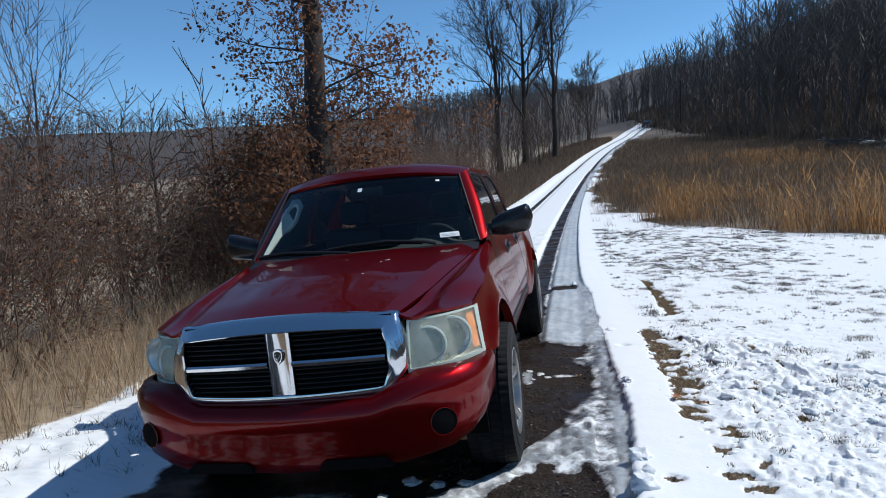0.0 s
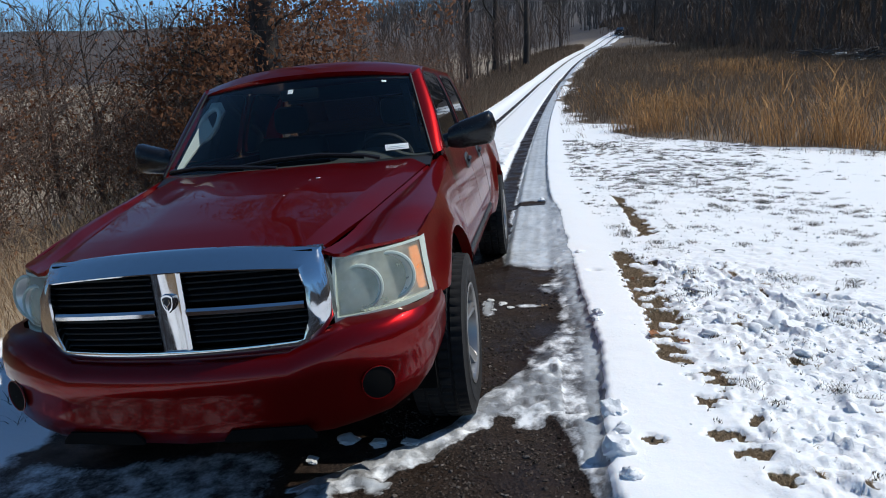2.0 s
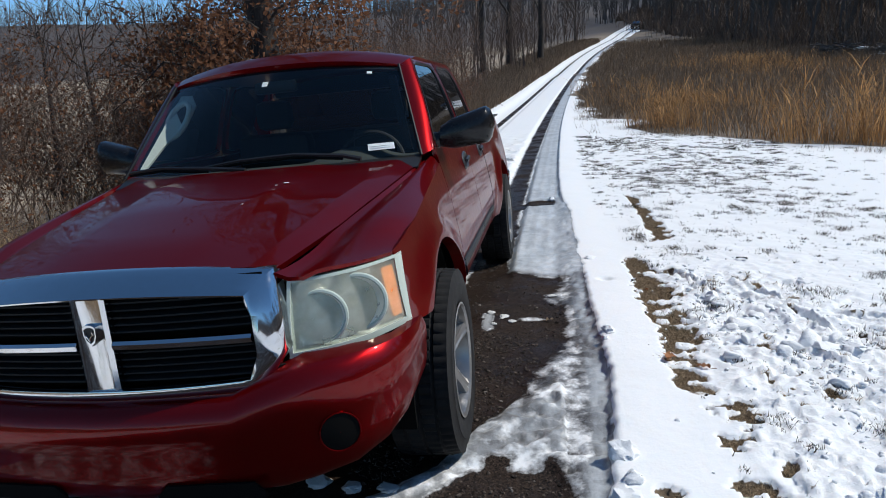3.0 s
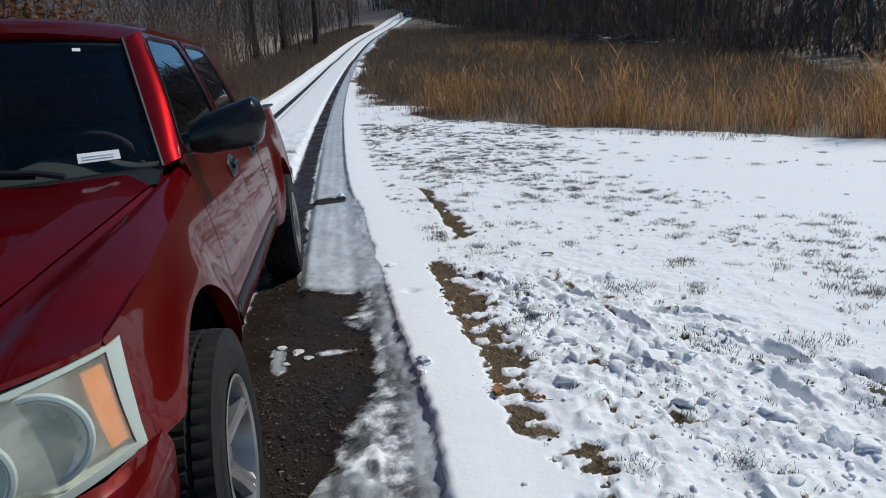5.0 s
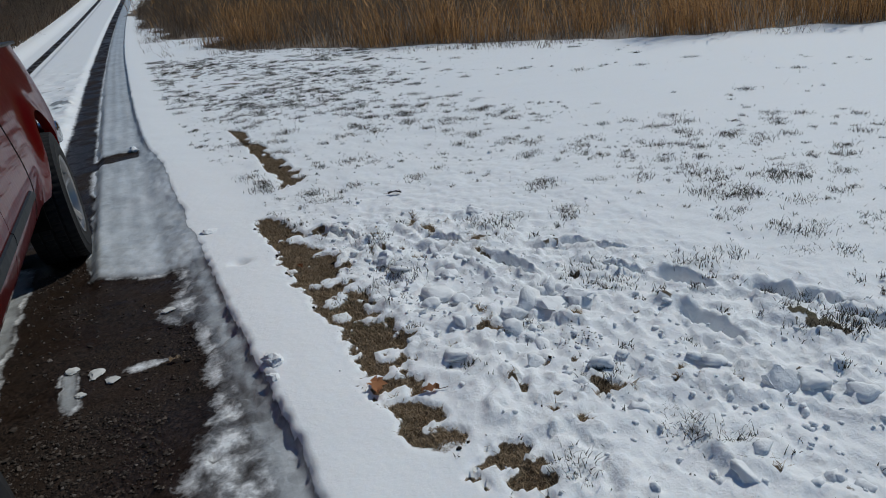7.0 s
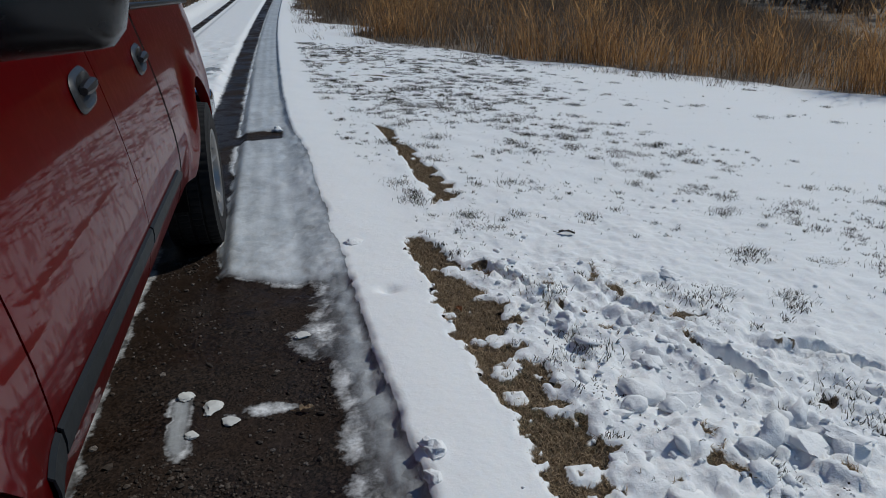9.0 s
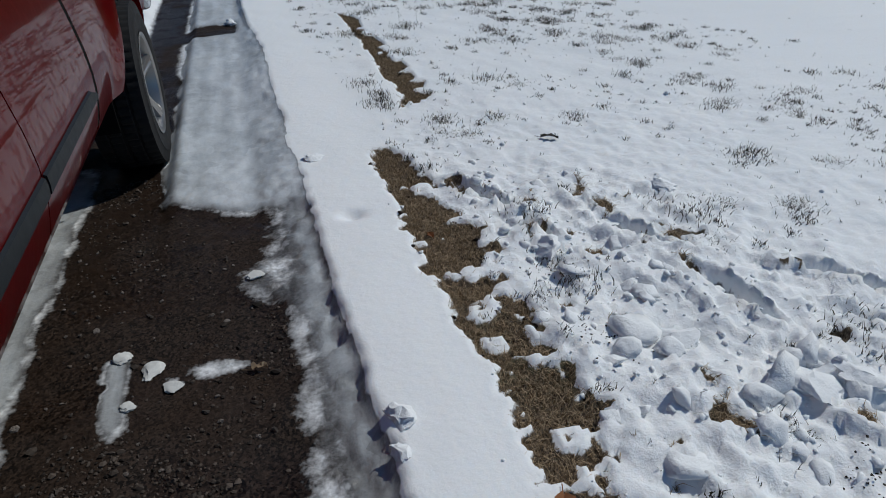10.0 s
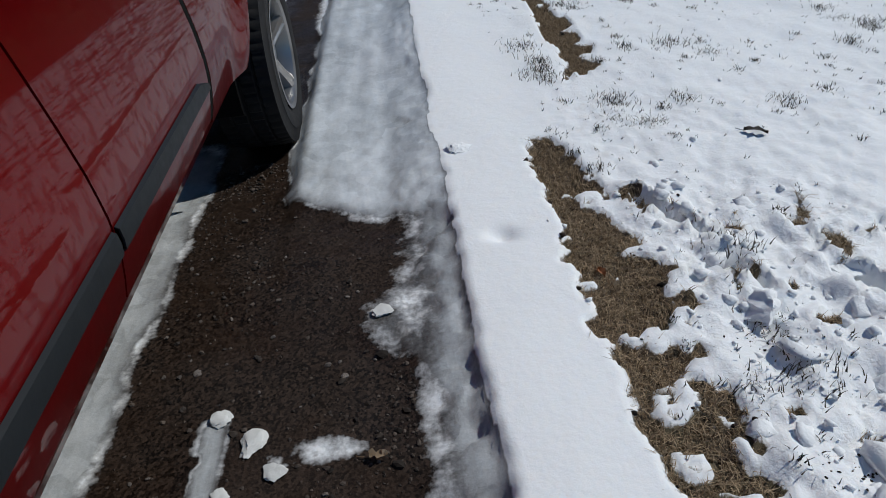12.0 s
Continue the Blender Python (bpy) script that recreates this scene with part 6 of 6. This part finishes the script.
# far woods: the hillside on the right and the ridges behind
def woods():
    rg = np.random.default_rng(71)
    kinds = []
    for seed in range(7):
        r2 = np.random.default_rng(300 + seed)
        segs, tips = {k: [] for k in range(4)}, []
        p, r = np.array((0, 0, -0.5)), r2.uniform(0.11, 0.22)
        d = np.array((r2.normal(0, 0.08), r2.normal(0, 0.08), 1.0))
        for i in range(7):
            q = d + r2.normal(size=3) * 0.04
            e = p + q / np.linalg.norm(q) * 2.3
            segs[3].append((*p, r, *e, r * 0.82))
            p, r = e, r * 0.82
            if i >= 2:
                for _ in range(5):
                    a, t, ln = r2.uniform(0, math.tau), r2.uniform(0.35, 1.1), r2.uniform(1.8, 4.8)
                    o = p - q * r2.uniform(0, 2.0)
                    m = o + ln * 0.5 * np.array((math.cos(a) * math.sin(t), math.sin(a) * math.sin(t), math.cos(t)))
                    e2 = m + ln * 0.5 * np.array((math.cos(a) * math.sin(t * 0.6), math.sin(a) * math.sin(t * 0.6), math.cos(t * 0.6)))
                    segs[1] += [(*o, 0.06, *m, 0.045), (*m, 0.045, *e2, 0.02)]
                    segs[1].append((*m, 0.04, *(m + r2.normal(size=3) * 0.7 + (0, 0, 1.0)), 0.02))
        kinds.append(np.array(segs[3] + segs[1] + segs[0]))

    def plant(n, xy, scale):
        spots = np.array([xy() for _ in range(n)])
        zs = land(spots[:, 0], spots[:, 1])[0]
        out = []
        for (x, y), z in zip(spots, zs):
            s, a = rg.uniform(*scale), rg.uniform(0, math.tau)
            k = kinds[rg.integers(7)].copy()
            c, sn = math.cos(a), math.sin(a)
            for o in (0, 4):
                px, py = k[:, o].copy(), k[:, o + 1].copy()
                k[:, o], k[:, o + 1] = c * px - sn * py, sn * px + c * py
            k *= s
            s2 = 0.72 if y > 135 and x > 0 else 1.0
            k *= (s2, s2, s2, 1, s2, s2, s2, 1)
            k += (x, y, z, 0, x, y, z, 0)
            out.append(k)
        return np.concatenate(out)

    def right_hill():
        while True:
            y, x = rg.uniform(-70, 210), rg.uniform(16, 130)
            edge = 38 - 0.11 * max(y, 0) + 1.5 * math.sin(y * 0.3)
            if x > edge and rg.random() < math.exp(-(x - edge) / 30) * (1 if y > 30 else 0.45):
                return x, y

    k = plant(640, right_hill, (0.55, 1.3))
    stuff("far_woods", [twig_arrays(k, 3)], M_WOODS, "dark leafless woods on the hillside", "woods")

    def top():
        return rg.uniform(14, 62), rg.uniform(168, 215)

    k = plant(130, top, (0.5, 0.9))
    stuff("hilltop_woods", [twig_arrays(k, 3)], M_WOODS, "dark woods closing the top of the track", "woods")

    def ridge():
        while True:
            y, x = rg.uniform(90, 420), rg.uniform(-420, 30)
            if x < float(road_x(min(y, 170))) - 6 and math.hypot(x, y) > 130 and x > -1.25 * y - 40:
                return x, y

    full = kinds
    kinds = [np.concatenate([q[:7], q[7::3]]) * (1, 1, 1, 1.2, 1, 1, 1, 1.2) for q in full]

    def slope():
        while True:
            a = rg.uniform(-52, 9) if rg.random() < 0.45 else rg.uniform(-14, 10)
            d, a = rg.uniform(180 if a > -12 else 300, 560), radians(a)
            x, y = d * math.sin(a), d * math.cos(a)
            if x < float(road_x(min(y, 170))) - 6:
                return x, y

    k = np.concatenate([plant(500, ridge, (0.35, 0.80)), plant(2500, slope, (0.35, 0.70))])
    stuff("ridge_woods", [twig_arrays(k, 3)], M_WOODS, "brown leafless woods along the far ridge", "woods")
    kinds = full

    def fringe():
        y = rg.uniform(-20, 165)
        return 38 - 0.11 * max(y, 0) - 6 + abs(rg.normal(0, 9)), y

    x, y = rg.uniform(18, 95, 60000), rg.uniform(-30, 190, 60000)
    keep = (x > 36 - 0.11 * np.clip(y, 0, 400)) & (rg.random(60000) < np.exp(-(x - 30) / 35))
    x, y = x[keep], y[keep]
    arrays = [blades(x, y, land(x, y)[0] - 0.1, rg.uniform(0.6, 2.6, len(x)), 0.10 + 0.0012 * np.hypot(x, y), rg, 0.5, 0.3, (0, 0), 2)]
    stuff("hillside_brush", arrays, M_BRUSH, "dark brown brush covering the wooded hillside", "brush")
    k = plant(340, fringe, (0.10, 0.28))
    stuff("undergrowth", [twig_arrays(k, 3)], M_TWIG, "dark leafless undergrowth at the foot of the woods", "undergrowth")

    def hedge():
        y = rg.uniform(24, 120)
        return float(road_x(y)) - 3.6 - abs(rg.normal(0, 9)), y

    k = plant(260, hedge, (0.12, 0.42))
    stuff("thicket", [twig_arrays(k, 3)], M_TWIG, "leafless thicket beside the uphill track", "thicket")


woods()

# ---- loose things on the ground ----
def lump_bm(radius, seed, flat=0.6, cut=0.35, subdivisions=2):
    rg = np.random.default_rng(seed)
    bm = bmesh.new()
    bmesh.ops.create_icosphere(bm, subdivisions=subdivisions, radius=1.0)
    dirs = rg.normal(size=(7, 3))
    dirs /= np.linalg.norm(dirs, axis=1, keepdims=True)
    lim = rg.uniform(0.40, 0.90, 7)
    for v in bm.verts:
        p = np.array(v.co)
        for d, l in zip(dirs, lim):
            over = p @ d - l
            if over > 0:
                p = p - d * over * 0.97
        q = Vector(p * 2.2 + seed % 37)
        p = p * (1 + cut * 0.9 * noise.noise(q) + cut * 0.45 * noise.noise(q * 2.7) + cut * 0.12 * rg.normal())
        v.co = p * radius * (1, 1, flat)
    return bm


def lump_arrays(count, places, radii, seed, fine=1):
    """Many broken lumps as one set of triangles."""
    rg = np.random.default_rng(seed)
    kinds = []
    for k in range(8):
        bm = lump_bm(1.0, seed + k, 0.65, 0.5, fine)
        bm.verts.ensure_lookup_table()
        kinds.append((np.array([v.co[:] for v in bm.verts]), np.array([[v.index for v in f.verts] for f in bm.faces])))
        bm.free()
    vs, fs, off = [], [], 0
    for (x, y, z), r in zip(places, radii):
        v, f = kinds[rg.integers(8)]
        a = rg.uniform(0, math.tau)
        rot = np.array([[math.cos(a), -math.sin(a), 0], [math.sin(a), math.cos(a), 0], [0, 0, 1]])
        vs.append((v * rg.uniform(0.7, 1.3, 3)) @ rot.T * r + (x, y, z))
        fs.append(f + off)
        off += len(v)
    return np.concatenate(vs), np.concatenate(fs)


def loose_ground():
    x, y, z = scatter(36000, 0.5, 1.6, -0.6, 4.0, lambda x, y, g, i, t, f: (g > 0.72) & (G.random(len(x)) < 0.06 + 0.9 * smooth(-0.1, 0.4, fbm(x * 2, y * 2, 3, 8))))
    n = len(x)
    r = np.clip(G.lognormal(-5.65, 0.50, n), 0.0022, 0.015)
    stuff("gravel_stones", [lump_arrays(n, np.stack([x, y, z + r * 0.15], -1), r, 5, 0)], M_STONE, "loose dark gravel stones on the wet track", "gravel")
    # crumbs of snow thrown up along the verge
    x, y, z = scatter(15000, 1.8, 4.0, -0.8, 4.4, lambda x, y, g, i, t, f: (t < 0.5) & (G.random(len(x)) < np.exp(-(((x - 2.55 + 0.25 * (y - 2)) / 0.42) ** 2)) * (1 - smooth(2.8, 3.9, y)) * 0.22 + 0.003))
    r = np.clip(G.lognormal(-4.75, 0.5, len(x)), 0.004, 0.034)
    stuff("snow_crumbs", [lump_arrays(len(x), np.stack([x, y, z + r * 0.1], -1), r, 9)], M_SNOW, "broken lumps of snow over the trodden verge", "snow", True)


loose_ground()


def larger_stones():
    """Stones big enough to pick up, lying in the bare track."""
    rg = random.Random(77)
    ground = bpy.data.objects["ground"]
    kinds = []
    for k in range(8):
        bm = lump_bm(1.0, 900 + k, 0.6, 0.45, 1)
        me = bpy.data.meshes.new("stone")
        bm.to_mesh(me)
        bm.free()
        me.materials.append(M_PEBBLE)
        kinds.append(me)
    x, y, z = scatter(900, 0.55, 1.5, -0.2, 3.7, lambda x, y, g, i, t, f: g > 0.8)
    for k in range(min(260, len(x))):
        ob = new("stone", kinds[k % 8])
        r = min(0.019, 0.0065 * rg.lognormvariate(0, 0.38))
        ob.parent = ground
        ob.matrix_basis = Matrix.LocRotScale((x[k], y[k], z[k] + r * 0.2), Euler((rg.uniform(-0.4, 0.4), rg.uniform(-0.4, 0.4), rg.uniform(0, 6.28))), (r * rg.uniform(0.8, 1.4), r, r))


larger_stones()


def soil_clods():
    x, y, z = scatter(16000, 1.75, 2.5, 0.5, 6.3, lambda x, y, g, i, t, f: (t > 0.25) & (G.random(len(x)) < 0.04 + 0.30 * smooth(0.1, 0.5, fbm(x * 5, y * 5, 2, 66)) * (1 - smooth(2.2, 3.0, y))))
    r = np.clip(G.lognormal(-5.2, 0.55, len(x)), 0.003, 0.020)
    # grit kicked over the snow in three spots
    for cx, cy in ((2.29, 2.70), (2.28, 2.22), (2.60, 1.62)):
        gx, gy = G.normal(cx, 0.055, 90), G.normal(cy, 0.045, 90)
        x, y, z = np.append(x, gx), np.append(y, gy), np.append(z, land(gx, gy)[0])
        r = np.append(r, G.uniform(0.0018, 0.0045, 90))
    stuff("soil_clods", [lump_arrays(len(x), np.stack([x, y, z + r * 0.2], -1), r, 31)], M_SOIL, "dark wet clods of soil in the thawed strip", "soil", True)


soil_clods()

for n, (x, y, r, flat) in enumerate(((1.60, 2.08, 0.042, 0.7), (1.58, 1.97, 0.030, 0.6), (1.60, 3.80, 0.05, 0.35), (1.56, 0.75, 0.06, 0.7), (1.54, 0.42, 0.07, 0.7), (1.57, 0.58, 0.045, 0.8), (2.31, 2.78, 0.07, 0.5), (2.60, 2.93, 0.08, 0.4), (2.45, 2.20, 0.07, 0.4), (2.95, 1.05, 0.06, 0.9), (1.30, 7.05, 0.05, 0.8), (2.99, 3.11, 0.06, 0.3), (2.68, 1.89, 0.08, 0.35), (2.82, 1.88, 0.07, 0.35), (1.56, 0.22, 0.04, 0.7), (1.57, -0.30, 0.04, 0.7))):
    ob = part("snow_clump", lump_bm(r, 700 + n, flat, 0.38, 3), M_SNOW)
    ob.matrix_basis = pose(x, y, ground_z(x, y) + r * flat * 0.1, 8, -6, 40 * n)
    tagged(ob, "broken clump of white snow on the verge", "snow clump", "snow clumps")
for n, (x, y, r, flat) in enumerate(((0.99, 2.53, 0.042, 0.35), (1.055, 2.45, 0.030, 0.4), (0.90, 2.62, 0.028, 0.5), (0.94, 2.40, 0.022, 0.5), (1.30, 2.95, 0.03, 0.4), (0.40, 0.62, 0.05, 0.6), (0.55, 0.58, 0.04, 0.6), (0.70, 0.55, 0.045, 0.6), (0.30, 0.45, 0.035, 0.6))):
    ob = part("ice_chunk", lump_bm(r, 800 + n, flat * 0.6, 0.35, 3), M_ICE)
    ob.matrix_basis = pose(x, y, ground_z(x, y) + r * flat * 0.35, 0, 0, 77 * n)
    tagged(ob, "small greyish chunk of ice on the gravel", "ice chunk", "ice chunks")


def broken_crust():
    rg = np.random.default_rng(44)
    x, y, z = scatter(1500, 2.1, 3.2, 0.6, 3.4, lambda x, y, g, i, t, f: (t < 0.4) & (G.random(len(x)) < 0.06 * np.exp(-(((x - 2.5 + 0.2 * (y - 2)) / 0.35) ** 2))))
    vs, fs, off = [], [], 0
    for k in range(len(x)):
        r = float(np.clip(rg.lognormal(-3.4, 0.4), 0.018, 0.075))
        bm = lump_bm(r, 2000 + k, rg.uniform(0.3, 0.6), 0.5, 2)
        bmesh.ops.rotate(bm, verts=bm.verts[:], cent=(0, 0, 0), matrix=Euler((rg.normal(0, 0.35), rg.normal(0, 0.35), rg.uniform(0, 6))).to_matrix())
        bm.verts.ensure_lookup_table()
        vs.append(np.array([v.co[:] for v in bm.verts]) + (x[k], y[k], z[k]))
        fs.append(np.array([[v.index for v in f.verts] for f in bm.faces]) + off)
        off += len(vs[-1])
        bm.free()
    stuff("broken_snow", [(np.concatenate(vs), np.concatenate(fs))], M_SNOW, "tumbled pieces of broken snow crust", "snow", True)


broken_crust()


def leaf(x, y, size, seed, material, label):
    """A lobed dead leaf, curled, with its stalk."""
    rg = random.Random(seed)
    bm = bmesh.new()
    mid = [bm.verts.new((0, t * size, 0.012 * math.sin(3 * t))) for t in np.linspace(0, 1, 7)]
    for s in (-1, 1):
        edge = [bm.verts.new((s * size * (0.30 * math.sin(math.pi * min(1, t * 0.95 + 0.05)) * (1.25 if k % 2 else 0.6)), t * size, 0.010 + 0.012 * rg.random())) for k, t in enumerate(np.linspace(0, 1, 7))]
        for k in range(6):
            bm.faces.new((mid[k], mid[k + 1], edge[k + 1], edge[k]) if s > 0 else (mid[k + 1], mid[k], edge[k], edge[k + 1]))
    tube_bm([(0, 0, 0.002), (0, -0.03, 0.006)], 0.0015, 4, bm)
    ob = part("fallen_leaf", bm, material)
    ob.matrix_basis = pose(x, y, ground_z(x, y) + 0.003, 4, -5, rg.uniform(0, 360))
    tagged(ob, label, "leaf", "fallen leaves")


leaf(1.89, 1.76, 0.10, 1, M_LEAF, "curled orange-brown oak leaf on the dead grass")
leaf(1.26, 2.46, 0.045, 2, M_STRAW, "small pale leaf lying on the wet gravel")
leaf(2.71, 3.78, 0.09, 3, M_BARK, "dark wet leaf lying on the snow")
leaf(2.05, 1.60, 0.06, 4, M_OAKLEAF, "dark red leaf on the dead grass")
leaf(1.93, 3.02, 0.04, 5, M_LEAF, "small orange leaf on the dead grass")

# ---- far off: a vehicle at the top of the track, a pole, a brush pile ----
def far_vehicle():
    x, y = 19.0, 150.0
    car = thing("far_car", "dark car parked at the top of the track", "car", m=pose(x, y, ground_z(x, y), 0, 0, -14))
    rows = [[(sx * w, yy, zz) for sx, zz, w in ((-1, 0.35, 0.85), (-1, 0.9, 0.9), (-0.75, top, 0.9), (0.75, top, 0.9), (1, 0.9, 0.9), (1, 0.35, 0.85))] for yy, top in ((-2.1, 0.95), (-1.2, 1.05), (-0.6, 1.55), (1.2, 1.6), (1.9, 1.1), (2.2, 1.0))]
    part("body", thicken(grid_bm(rows), 0.03), plain("dark_car_paint", (0.05, 0.05, 0.055), 0.3), car)
    rows = [[(0.62 * u, yy, zz) for u in (-1, 0, 1)] for yy, zz in ((-1.22, 1.08), (-0.66, 1.52))]
    part("windshield", grid_bm(rows), M_SIDEGLASS, car)
    for sx in (-1, 1):
        for yy in (-1.35, 1.35):
            w = part("tyre", lathe_bm([(0.2, -0.1), (0.33, -0.1), (0.34, 0), (0.33, 0.1), (0.2, 0.1)], 16), M_TYRE, car)
            w.matrix_basis = pose(sx * 0.78, yy, 0.33)


far_vehicle()
px, py = 22.6, 130.0
pole = thing("utility_pole", "weathered wooden pole at the edge of the field", "pole", m=Matrix.Translation((px, py, ground_z(px, py))))
part("shaft", tube_bm([(0, 0, -0.3), (0, 0, 5), (0.1, 0, 9.5)], [0.17, 0.15, 0.12], 8), M_BARK, pole)


def brush_pile(x, y, size, seed):
    rg = np.random.default_rng(seed)
    pile = thing("brush_pile", "heap of cut branches dusted with snow", "brush pile", "brush piles", Matrix.Translation((x, y, ground_z(x, y))))
    segs = []
    for _ in range(70):
        a, b = rg.normal(0, size, 3), rg.normal(0, size, 3)
        segs.append((a[0], a[1], abs(a[2]) * 0.4, 0.06, b[0], b[1], abs(b[2]) * 0.4, 0.03))
    v, f = twig_arrays(segs, 5)
    ob = new("branchwork", solid_mesh("branchwork", v, f, M_WOODS))
    ob.parent = pile
    tagged(ob, kind="stuff")
    for k in range(3):
        bm = lump_bm(size * rg.uniform(0.35, 0.7), seed + k, 0.25, 0.3)
        ob = part("snow_cap", bm, M_SNOW, pile, "patch of snow")
        ob.matrix_basis = pose(*(rg.normal(0, size * 0.8, 2)), size * 0.32)


for n, (x, y) in enumerate(((27.5, 68.0), (31.0, 66.0), (29.5, 60.0), (36.0, 64.0))):
    brush_pile(x, y, 1.2, 500 + 10 * n)
